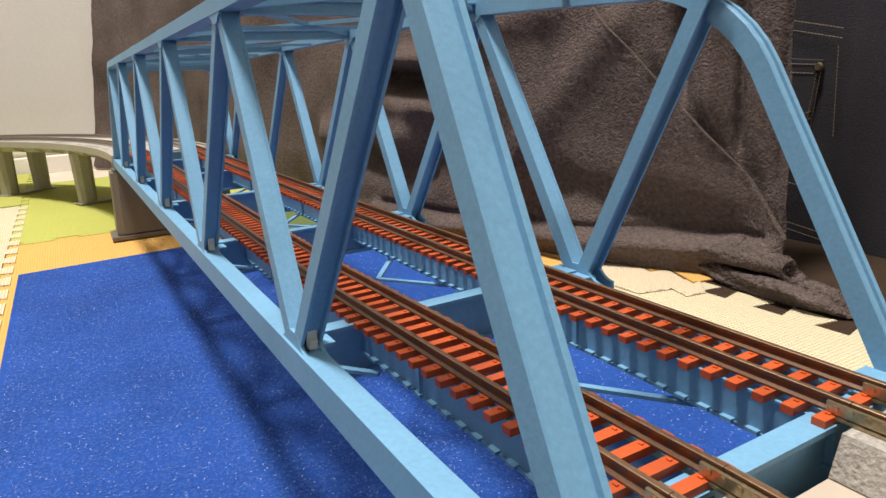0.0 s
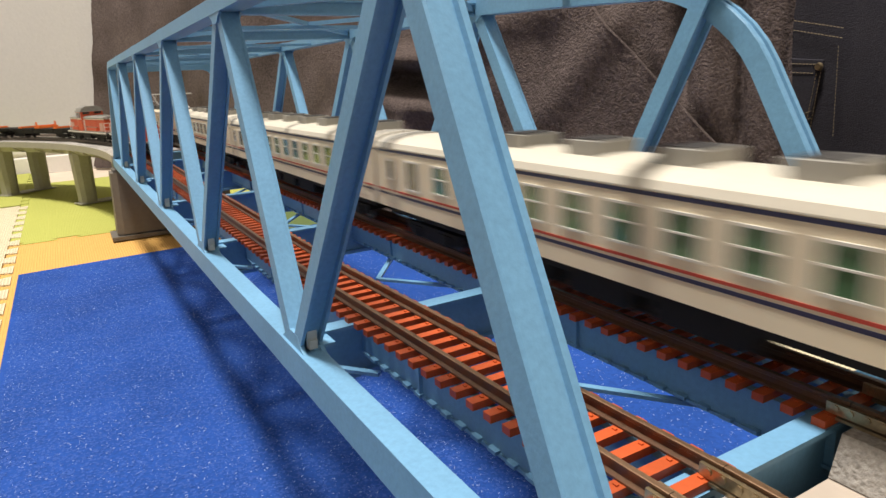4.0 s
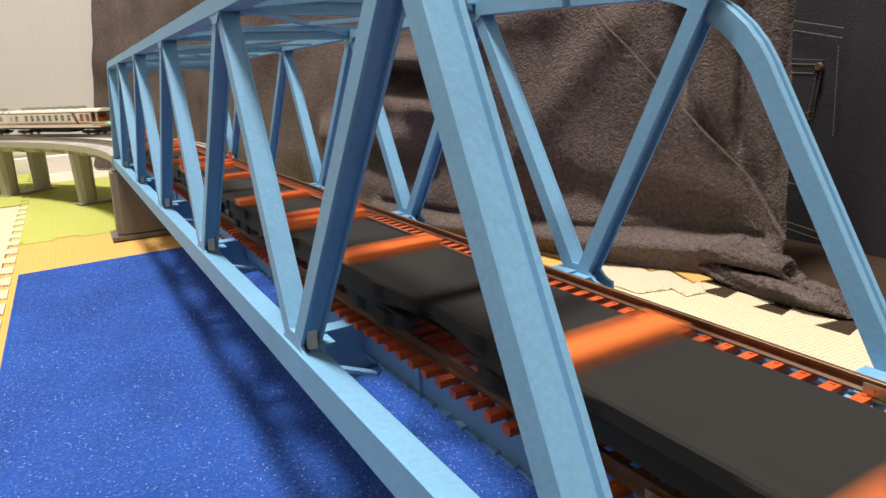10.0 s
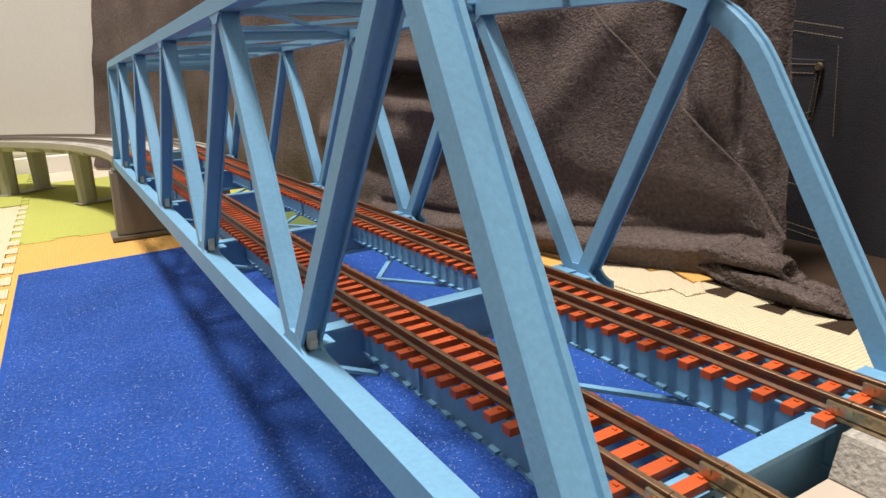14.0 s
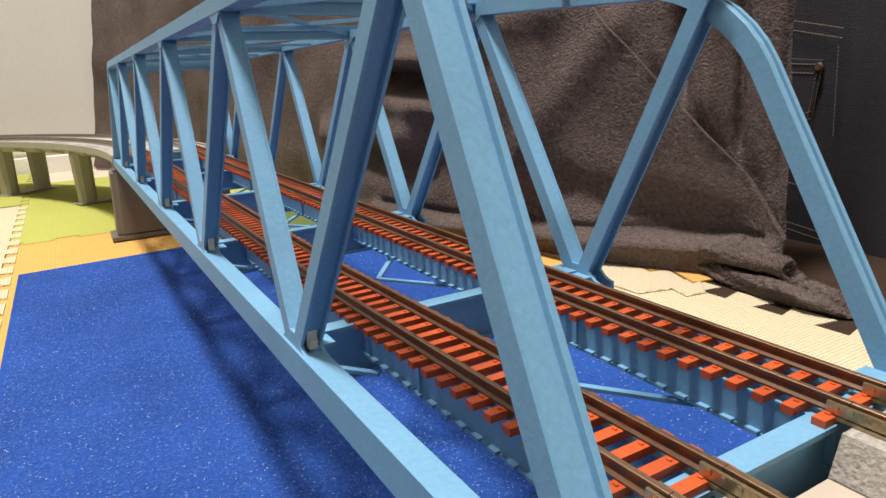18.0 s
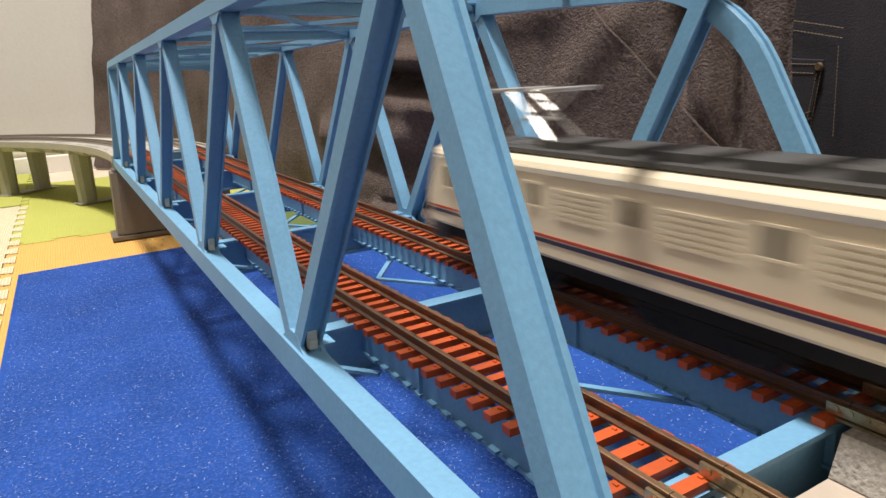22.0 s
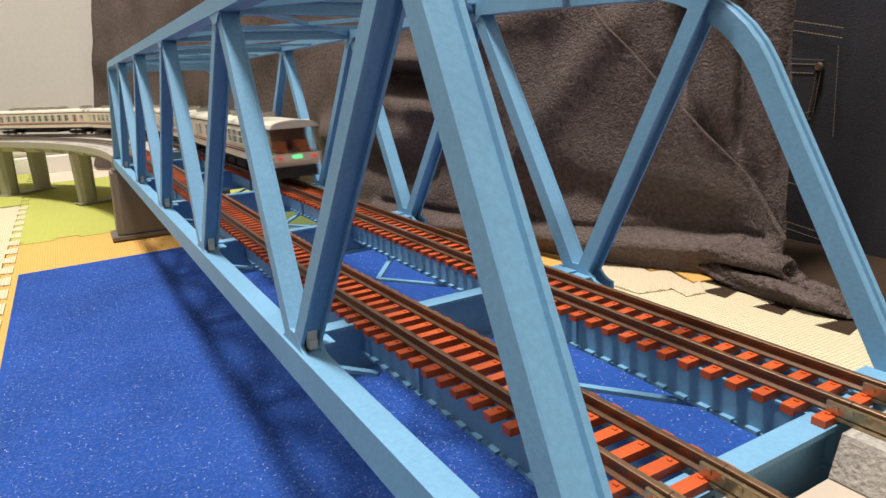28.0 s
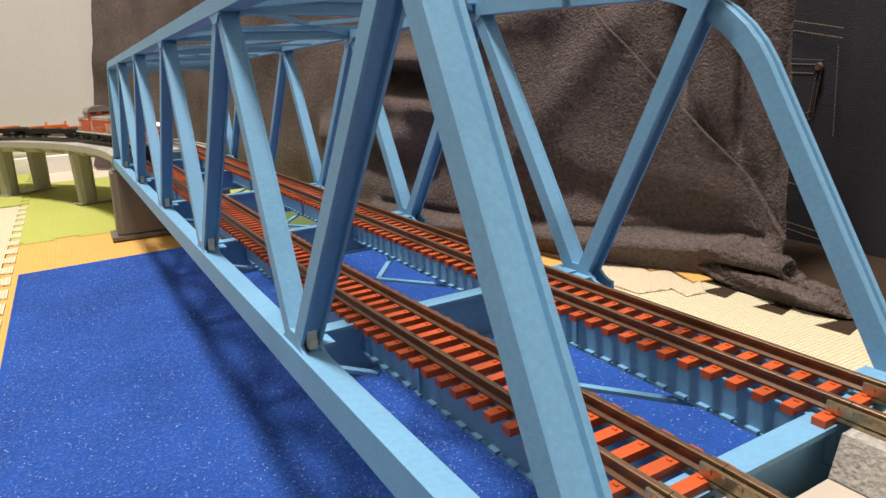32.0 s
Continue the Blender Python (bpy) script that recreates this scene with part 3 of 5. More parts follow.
def ballast_tracks(parent, s0, s1, ties):
    """Both tracks on moulded ballast between s0 and s1."""
    ribbon([(-34, ZR - 5.5), (-30, ZR - 2.5), (30, ZR - 2.5), (34, ZR - 5.5)], s0, s1, 12, BALLAST, "ballast_bed", parent, "grey moulded ballast bed")
    for yc in (YC, -YC):
        pts = []
        n = int((s1 - s0) / 12) + 2
        for i in range(n):
            pts.append(along(s0 + (s1 - s0) * i / (n - 1), 0.0))
        for dy in (-GAUGE / 2, GAUGE / 2):
            part("rail", rail_bm(pts, yc + dy), [RAILGREY, RAILGREY], parent)
    if not TIE:
        bm = bmesh.new()
        box(bm, -1.2, 1.2, -6.6, 6.6, -2.6, -1.9)
        me = bpy.data.meshes.new("tie")
        bmesh.ops.scale(bm, vec=(MM, MM, MM), verts=bm.verts)
        bm.to_mesh(me)
        bm.free()
        me.materials.append(TIEMAT)
        TIE.append(me)
    n = int((s1 - s0) / 5.2)
    if ties:
        for off in (YC, -YC):
            for i in range(n):
                x, y, h = along(s0 + 2.6 + i * 5.2, off)
                ob = new("sleeper", TIE[0])
                ob.parent = parent
                ob.location = (x * MM, y * MM, ZR * MM)
                ob.rotation_euler = (0, 0, h)


def piers():
    for x, lab in ((486, "dark grey plastic bridge pier under the far end"), (-10, "dark grey plastic bridge pier under the near end")):
        p = tagged(empty("bridge_pier"), lab, "pier")
        bm = bmesh.new()
        o = [(x - 9, -40), (x + 9, -40), (x + 11, -36), (x + 11, 36), (x + 9, 40), (x - 9, 40), (x - 11, 36), (x - 11, -36)]
        prism(bm, o, "z", 4.0, ZR - 14.3)
        for v in bm.verts:
            if v.co.z < 20:
                v.co.x = x + (v.co.x - x) * 1.1
                v.co.y *= 1.05
        part("shaft", bm, DARKPIER, p)
        bm = bmesh.new()
        box(bm, x - 14, x + 14, -46, 46, 0.2 if x > 0 else 4.4, 3.0 if x > 0 else 6.5)
        bevel(bm, 0.8)
        part("footing", bm, DARKPIER, p)
        bm = bmesh.new()
        box(bm, x - 10, x + 10, -38, 38, ZR - 14.3, ZR - 12 if x > 0 else ZR - 14)
        part("cap", bm, DARKPIER, p)


def viaduct_span(s0, s1, label, ties, pier_at):
    v = tagged(empty("viaduct"), label, "viaduct")
    ribbon([(-37, ZR - 2.6), (-35.2, ZR - 2.6), (-35.2, ZR - 5.6), (35.2, ZR - 5.6), (35.2, ZR - 2.6), (37, ZR - 2.6), (37, ZR - 8.2), (30, ZR - 9.2), (26, ZR - 14), (-26, ZR - 14), (-30, ZR - 9.2), (-37, ZR - 8.2)], s0, s1, 12, GREY, "deck", v, "grey-green concrete-coloured deck")
    ballast_tracks(v, s0, s1, ties)
    k = s0 + 18
    while k < s1:
        x, y, h = along(k, 0.0)
        for s in (-1, 1):
            bm = bmesh.new()
            prism(bm, [(s * 26, ZR - 14), (s * 36, ZR - 8.4), (s * 36, ZR - 10.2), (s * 28, ZR - 14)], "x", -1.3, 1.3)
            bmesh.ops.transform(bm, matrix=Matrix.Translation((x, y, 0)) @ Matrix.Rotation(h, 4, "Z"), verts=bm.verts)
            part("deck_bracket", bm, GREY, v)
        k += 42
    for k in pier_at:
        x, y, h = along(k, 0.0)
        for s in (-1, 1):
            bm = bmesh.new()
            o = [(-7, -3.6), (-4.4, -7.2), (4.4, -7.2), (7, -3.6), (7, 3.6), (4.4, 7.2), (-4.4, 7.2), (-7, 3.6)]
            prism(bm, o, "z", 0.2, ZR - 14)
            for w in bm.verts:
                g = 1.0 + 0.18 * max(0.0, (w.co.z - (ZR - 22)) / 8)
                w.co.y *= g
            bmesh.ops.transform(bm, matrix=Matrix.Translation((x + s * 19 * math.sin(h), y - s * 19 * math.cos(h), 0)) @ Matrix.Rotation(h, 4, "Z"), verts=bm.verts)
            part("pier", bm, GREY, v)
        bm = bmesh.new()
        prism(bm, [(-9.5, -29), (9.5, -29), (9.5, 29), (-9.5, 29)], "z", 0.25, 1.4)
        bmesh.ops.transform(bm, matrix=Matrix.Translation((x, y, 0)) @ Matrix.Rotation(h, 4, "Z"), verts=bm.verts)
        part("footing", bm, GREY, v)


def near_end():
    a = tagged(empty("approach_track"), "grey ballasted double track joined to the bridge end", "railway track")
    for yc in (YC, -YC):
        bm = bmesh.new()
        prism(bm, [(yc - 9.6, ZR - 8), (yc + 9.6, ZR - 8), (yc + 7.6, ZR - 2.7), (yc - 7.6, ZR - 2.7)], "x", -260, -7.0)
        bmesh.ops.bisect_plane(bm, geom=bm.verts[:] + bm.edges[:] + bm.faces[:], plane_co=(-100, 0, 0), plane_no=(1, 0, 0))
        part("ballast_bed", bm, BALLAST, a, "speckled grey moulded ballast bed")
        for dy in (-GAUGE / 2, GAUGE / 2):
            part("rail", rail_bm([(x, lane(x, yc), 0) for x in (-260, -200, -165, -6.1)], dy), [RAIL, RAILTOP], a)
        for i in range(40):
            ob = new("sleeper", TIE[0])
            ob.parent = a
            ob.location = ((-14 - i * 5.2) * MM, lane(-14 - i * 5.2, yc) * MM, ZR * MM)
    bm = bmesh.new()
    box(bm, -262, -7, -36, 36, ZR - 12, ZR - 8.2)
    bevel(bm, 0.5)
    part("base_plate", bm, BEIGE, a, "pale beige plastic deck plate")
    bm = bmesh.new()
    box(bm, -250, -30, -28, 28, 4.4, ZR - 12)
    part("support", bm, BEIGE, a)


# ---- backdrop cloths ----
PLAN = [(1073.7, 45.4), (900, -60), (600, -128), (330, -150), (225, -178), (150, -216), (84, -214)]


def plan_at(u):
    for a, b in zip(PLAN, PLAN[1:]):
        L = math.hypot(b[0] - a[0], b[1] - a[1])
        if u <= L or b is PLAN[-1]:
            f = u / L
            return a[0] + (b[0] - a[0]) * f, a[1] + (b[1] - a[1]) * f, math.atan2(b[1] - a[1], b[0] - a[0])
        u -= L


def ridge(u, z, a, b, width, height, sharp=1.0):
    """A fold that runs from a to b on the cloth."""
    a, b, p = Vector(a), Vector(b), Vector((u, z))
    d = b - a
    f = max(0.0, min(1.0, (p - a).dot(d) / d.length_squared))
    q = (p - (a + d * f)).length
    return height * math.exp(-(q / width) ** 2 * sharp)


def side(u, z, a, b):
    return ((b[0] - a[0]) * (z - a[1]) - (b[1] - a[1]) * (u - a[0])) / math.hypot(b[0] - a[0], b[1] - a[1])


def cloth(u, z):
    """How far the blanket stands out from its plan line, towards the bridge."""
    h = 5 * noise.noise((u * 0.011, z * 0.009, 1.0)) + 2.5 * noise.noise((u * 0.03, z * 0.02, 4.0))
    for c, w, k in ((60, 20, 7), (110, 26, 9), (180, 24, 8), (232, 12, 3), (283, 12, 4), (330, 22, 6), (395, 16, -4), (430, 26, 6), (520, 36, 5)):
        h += k * math.exp(-((u - c - 0.08 * z) / w) ** 2)
    h += ridge(u, z, (790, 128), (860, 138), 14, 5) + ridge(u, z, (800, 150), (880, 40), 34, 5)
    # the deep hollow in the middle with a rounded lip over it
    h += ridge(u, z, (660, 121), (800, 113), 8, 7) - ridge(u, z, (690, 106), (785, 98), 7, 15) + ridge(u, z, (680, 88), (800, 82), 9, 5)
    h += ridge(u, z, (600, 60), (740, 66), 14, 6) - ridge(u, z, (640, 46), (760, 40), 10, 7) - ridge(u, z, (760, 60), (850, 26), 16, 5)
    h += ridge(u, z, (905, 128), (845, 55), 12, 4) - ridge(u, z, (880, 40), (960, 24), 12, 5)
    h += ridge(u, z, (690, 5), (990, 16), 6, 6) - ridge(u, z, (700, 13), (985, 23), 2.2, 2.5)
    # upright folds beside the slanted flap
    s = side(u, z, (895, 134), (997, 29))
    t = 1 / (1 + math.exp(max(-40.0, min(40.0, s / 3.0))))
    for c, w, k in ((928, 6, 4), (938.5, 3.2, -10), (952, 7, 5), (965.5, 2.0, -4), (974, 5, 3), (982, 1.5, -2.5), (1000, 12, 3)):
        h += k * (1 - t) ** 2 * math.exp(-((u - c - 0.03 * (120 - z)) / w) ** 2)
    return 1.5 * h + 3.0 * max(0.0, 1 - z / 12)


def tufts(ob, count, size, parent, rng, keep=None):
    """Short curls of pile that stand out of a fleece surface."""
    me = ob.data
    polys = [p for p in me.polygons if keep is None or keep(p.center)]
    bm = bmesh.new()
    for k in range(count):
        p = polys[rng.randrange(len(polys))]
        a, c = me.vertices[p.vertices[0]].co, me.vertices[p.vertices[2]].co
        d = me.vertices[p.vertices[1]].co
        at = (a.lerp(d, rng.random())).lerp(c, rng.random() * 0.6) / MM
        nn = p.normal
        if nn.y + 0.4 * nn.z - 0.6 * nn.x < 0:
            nn = -nn
        t1 = nn.orthogonal().normalized()
        t2 = nn.cross(t1)
        g = rng.random() * 6.28
        t = t1 * math.cos(g) + t2 * math.sin(g)
        q = nn.cross(t)
        L = size * (0.5 + rng.random())
        tip = at + nn * L * (0.3 + 0.5 * rng.random()) + t * L
        bm.faces.new([bm.verts.new(v) for v in (at - q * 0.28 * L, at + q * 0.28 * L, tip)])
    part("fleece_nap", bm, FLEECE, parent)["kind"] = "stuff"


def blanket():
    rng = random.Random(11)
    b = tagged(empty("blanket"), "brown-grey fleece blanket hung in folds as a backdrop", "blanket")
    bm = bmesh.new()
    nu, nz = 430, 120
    g = []
    for i in range(nu + 1):
        col = []
        for j in range(nz + 1):
            z = 0.6 + 300.0 * (j / nz) ** 1.25
            u0 = 27 + 0.28 * min(z, 170)
            u = u0 + (984.4 - u0 + 13 * max(0.0, 1 - z / 125)) * (1 - (1 - i / nu) ** 1.5)
            x, y, h = plan_at(u)
            q = cloth(u, z)
            fz = 0.45 * noise.noise((u * 0.35, z * 0.35, 9.0)) + 0.35 * noise.noise((u * 1.1, z * 1.1, 2.0))
            back = -0.10 * max(0.0, z - 40)
            q += fz + back
            col.append(bm.verts.new((x + q * math.sin(h), y - q * math.cos(h), z)))
        g.append(col)
    for i in range(nu):
        for j in range(nz):
            bm.faces.new((g[i][j], g[i + 1][j], g[i + 1][j + 1], g[i][j + 1]))
    drape = part("drape", bm, FLEECE, b, "", True)
    tufts(drape, 26000, 0.45, drape, rng, lambda c: c.z < 0.2 and c.x < 0.5)
    # the flap folded over along a slant
    bm = bmesh.new()
    g = []
    for i in range(171):
        col = []
        for j in range(101):
            z = 1.5 + 200.0 * (j / 100) ** 1.2
            edge = min(997.0, 893.5 + (134 - z) * 0.955)
            f = min(1.0, i / 158)
            u = 640 + (edge - 640) * (1 - (1 - f) ** 1.3)
            r = math.pi * max(0, i - 158) / 12
            x, y, h = plan_at(u + 0.9 * math.sin(r))
            q = cloth(u, z) - 0.10 * max(0.0, z - 40) - 1.2 + 7.0 * f ** 1.8 - 1.5 * (1 - math.cos(r))
            q += 0.45 * noise.noise((u * 0.35, z * 0.35, 5.0)) + 0.35 * noise.noise((u * 1.1, z * 1.1, 3.0))
            col.append(bm.verts.new((x + q * math.sin(h), y - q * math.cos(h), z)))
        g.append(col)
    for i in range(170):
        for j in range(100):
            bm.faces.new((g[i][j], g[i + 1][j], g[i + 1][j + 1], g[i][j + 1]))
    flap = part("folded_flap", bm, FLEECE, b, "flap of the blanket folded over along a slant", True)
    tufts(flap, 42000, 0.42, flap, rng, lambda c: c.z < 0.14)
    # the rolled hem lying on the floor
    bm = bmesh.new()
    rings = []
    n = 200
    for i in range(n + 1):
        f = i / n
        x = 184 - 94 * f
        r = (3.6 + 2.6 * f + 0.7 * math.sin(f * 11)) * (1.0 if f < 0.93 else max(0.05, (1 - f) / 0.07) ** 0.5)
        y = -216 + 16 * math.sin(f * 2.26)
        ring = []
        for k in range(80):
            a = 2 * math.pi * k / 80
            e = 1 + 0.2 * math.sin(3 * a + 9 * f) + 0.22 * noise.noise((f * 9, math.cos(a) * 1.6, math.sin(a) * 1.6)) + 0.13 * noise.noise((f * 30, math.cos(a) * 4, math.sin(a) * 4)) + 0.07 * noise.noise((f * 90, math.cos(a) * 12, math.sin(a) * 12)) + 0.04 * noise.noise((f * 170, math.cos(a) * 20, math.sin(a) * 20))
            ring.append(bm.verts.new((x + 3 * math.sin(a), y + r * 1.25 * e * math.cos(a), max(0.3, r * 0.85 + r * 0.9 * e * math.sin(a)))))
        rings.append(ring)
    for r0, r1 in zip(rings, rings[1:]):
        for k in range(80):
            bm.faces.new((r0[k], r1[k], r1[(k + 1) % 80], r0[(k + 1) % 80]))
    bm.faces.new(rings[0])
    bm.faces.new(rings[-1][::-1])
    bmesh.ops.recalc_face_normals(bm, faces=bm.faces)
    roll = part("rolled_hem", bm, FLEECE, b, "thick rolled hem lying on the mats", True)
    tufts(roll, 12000, 0.65, roll, rng)
    # the corner that curls down onto the roll
    bm = bmesh.new()
    rings = []
    for i in range(61):
        f = i / 60
        cx, cz = (190 - 66 * f / 0.62, 12.5 + 4 * f) if f < 0.62 else (124 - 9 * math.sin((f - 0.62) / 0.38 * 2.6), 8.5 + 6.5 * math.cos((f - 0.62) / 0.38 * 2.6))
        cy = -206 + 5 * f
        r = 3.6 + 1.2 * math.sin(f * 2.6)
        w = 1.0 if 0.04 < f < 0.94 else max(0.1, min(f / 0.04, (1 - f) / 0.06)) ** 0.5
        ring = []
        for k in range(40):
            q = 2 * math.pi * k / 40
            e = w * r * (1 + 0.16 * noise.noise((f * 7, math.cos(q) * 1.5, math.sin(q) * 1.5)) + 0.1 * noise.noise((f * 40, math.cos(q) * 8, math.sin(q) * 8)))
            ring.append(bm.verts.new((cx + (e * math.sin(q) if f > 0.72 else 0), cy + 1.2 * e * math.cos(q), max(0.4, cz + (e * math.sin(q) if f <= 0.72 else 0.3 * e * math.sin(q))))))
        rings.append(ring)
    for r0, r1 in zip(rings, rings[1:]):
        for k in range(40):
            bm.faces.new((r0[k], r1[k], r1[(k + 1) % 40], r0[(k + 1) % 40]))
    bm.faces.new(rings[0])
    bm.faces.new(rings[-1][::-1])
    bmesh.ops.recalc_face_normals(bm, faces=bm.faces)
    curl = part("curled_corner", bm, FLEECE, b, "corner of the hem curling down", True)
    tufts(curl, 7000, 0.65, curl, rng)


def jeans():
    j = tagged(empty("jeans"), "dark navy denim trousers hung behind the blanket, with pale stitching", "jeans")
    Y = -300.0
    bm = bmesh.new()
    nx, nz = 60, 50
    g = [[bm.verts.new((40 + 230 * i / nx, Y + 1.2 * noise.noise((i * 0.12, k * 0.05, 3)) - 1.5 * math.exp(-((i * 230 / nx + 40 - 157) / 3.0) ** 2), 0.2 + 300 * k / nz)) for k in range(nz + 1)] for i in range(nx + 1)]
    for i in range(nx):
        for k in range(nz):
            bm.faces.new((g[i][k], g[i + 1][k], g[i + 1][k + 1], g[i][k + 1]))
    part("cloth", bm, DENIM, j, "", True)
    bm = bmesh.new()
    prism(bm, [(168, 103), (215, 107), (215, 40), (176, 52)], "y", Y + 1.0, Y + 2.3)
    bevel(bm, 0.5)
    part("pocket", bm, DENIM, j, "sewn-on pocket with stitched edge")

    def seam(a, b, y=Y + 2.5):
        d = Vector((b[0] - a[0], 0, b[1] - a[1]))
        L = d.length
        n = max(2, int(L / 2.0))
        bm = bmesh.new()
        for i in range(n):
            f0, f1 = (i + 0.1) / n, (i + 0.8) / n
            p0, p1 = Vector((a[0], y, a[1])) + d * f0, Vector((a[0], y, a[1])) + d * f1
            e = d.normalized()
            q = Vector((-e.z, 0, e.x)) * 0.22
            vs = [bm.verts.new(v) for v in (p0 - q, p1 - q, p1 + q, p0 + q, p0 - q * 0.4 + Vector((0, 0.25, 0)), p1 - q * 0.4 + Vector((0, 0.25, 0)), p1 + q * 0.4 + Vector((0, 0.25, 0)), p0 + q * 0.4 + Vector((0, 0.25, 0)))]
            for f in ((0, 1, 5, 4), (1, 2, 6, 5), (2, 3, 7, 6), (3, 0, 4, 7), (4, 5, 6, 7)):
                bm.faces.new([vs[k] for k in f])
        bmesh.ops.recalc_face_normals(bm, faces=bm.faces)
        part("stitching", bm, THREAD, j, "pale ochre thread stitching")
    for a, b in (((195, 126.5), (159, 118.5)), ((195, 121.5), (159, 113.5)), ((200, 102.5), (170, 100.5)), ((200, 97.5), (173, 96)), ((169, 99), (173, 56)), ((171.5, 96), (176, 58)),
                 ((200, 64), (172, 76)), ((200, 60), (172, 72)), ((200, 36), (168, 33)), ((200, 14), (160, 8)), ((200, 10), (160, 4)), ((161, 110), (159, 62))):
        seam(a, b)
    bm = bmesh.new()
    bmesh.ops.create_cone(bm, cap_ends=True, segments=14, radius1=2.3, radius2=1.7, depth=1.6, matrix=Matrix.Translation((170.5, Y + 3.0, 99.5)) @ Matrix.Rotation(-math.pi / 2, 4, "X"))
    part("rivet", bm, BRASS, j, "worn brass pocket rivet")


# ---- trains (each vehicle stands on z = 0 at its own middle; its front points along +x) ----
def body_shell(half, w, z0, z1, roof, seg=8):
    """Sides and a rounded roof as one closed outline, pushed along x."""
    o = [(-w, z0), (w, z0), (w, z1)]
    for i in range(1, seg):
        a = math.pi * i / seg
        o.append((w * math.cos(a), z1 + (roof - z1) * math.sin(a) ** 0.75))
    o.append((-w, z1))
    bm = bmesh.new()
    prism(bm, o, "x", -half, half)
    return bm


def quick(name, dims, material, parent, bev=0.0, label=""):
    bm = bmesh.new()
    box(bm, *dims)
    if bev:
        bevel(bm, bev)
    return part(name, bm, material, parent, label)


def bogie(parent, x, wheelbase=15.0, axles=2):
    bm = bmesh.new()
    L = wheelbase * (axles - 1) / 2 + 6
    for s in (-1, 1):
        prism(bm, [(-L, 5.2), (L, 5.2), (L - 1, 2.4), (L - 5, 1.8), (-L + 5, 1.8), (-L + 1, 2.4)], "y", s * 6.2, s * 7.6)
        for k in range(axles):
            ax = (k - (axles - 1) / 2) * wheelbase
            box(bm, ax - 1.6, ax + 1.6, min(s * 7.6, s * 8.3), max(s * 7.6, s * 8.3), 2.0, 4.6)
    box(bm, -L + 2, L - 2, -6.2, 6.2, 3.0, 4.6)
    b = part("bogie", bm, BLACKP, parent)
    b.location.x = x * MM
    for k in range(axles):
        bm = bmesh.new()
        for s in (-1, 1):
            bmesh.ops.create_cone(bm, cap_ends=True, segments=14, radius1=2.9, radius2=2.9, depth=1.4, matrix=Matrix.Translation(((k - (axles - 1) / 2) * wheelbase, s * 3.9, 2.95)) @ Matrix.Rotation(math.pi / 2, 4, "X"))
        bmesh.ops.create_cone(bm, cap_ends=True, segments=8, radius1=0.6, radius2=0.6, depth=8, matrix=Matrix.Translation(((k - (axles - 1) / 2) * wheelbase, 0, 2.95)) @ Matrix.Rotation(math.pi / 2, 4, "X"))
        part("wheelset", bm, STEEL, b)
    return b


def window(parent, x, y, z0, z1, w, material, split=True, frame_mat=None):
    """A framed side window standing a little proud of a body side at y."""
    s = 1 if y > 0 else -1
    bm = bmesh.new()
    t = 0.45
    a, b2 = min(y, y + s * 0.35), max(y, y + s * 0.35)
    for d in ((x - w / 2 - t, x - w / 2, z0 - t, z1 + t), (x + w / 2, x + w / 2 + t, z0 - t, z1 + t), (x - w / 2, x + w / 2, z0 - t, z0), (x - w / 2, x + w / 2, z1, z1 + t)):
        box(bm, d[0], d[1], a, b2, d[2], d[3])
    if split:
        zz = z0 + (z1 - z0) * 0.55
        box(bm, x - w / 2, x + w / 2, a, b2, zz - 0.16, zz + 0.16)
    f = part("window", bm, frame_mat or WINFRAME, parent)
    bm = bmesh.new()
    box(bm, x - w / 2, x + w / 2, min(y - s * 0.1, y + s * 0.12), max(y - s * 0.1, y + s * 0.12), z0, z1)
    part("pane", bm, material, f)
    return f


HC, WC = 85.6, 10.0


def settle(c, drawn, built):
    """Brings the drawn heights of a body to the built ones."""
    for ob in c.children_recursive:
        if ob.location.z:
            ob.location.z = float(np.interp(ob.location.z / MM, drawn, built)) * MM
        else:
            for v in ob.data.vertices:
                v.co.z = float(np.interp(v.co.z / MM, drawn, built)) * MM


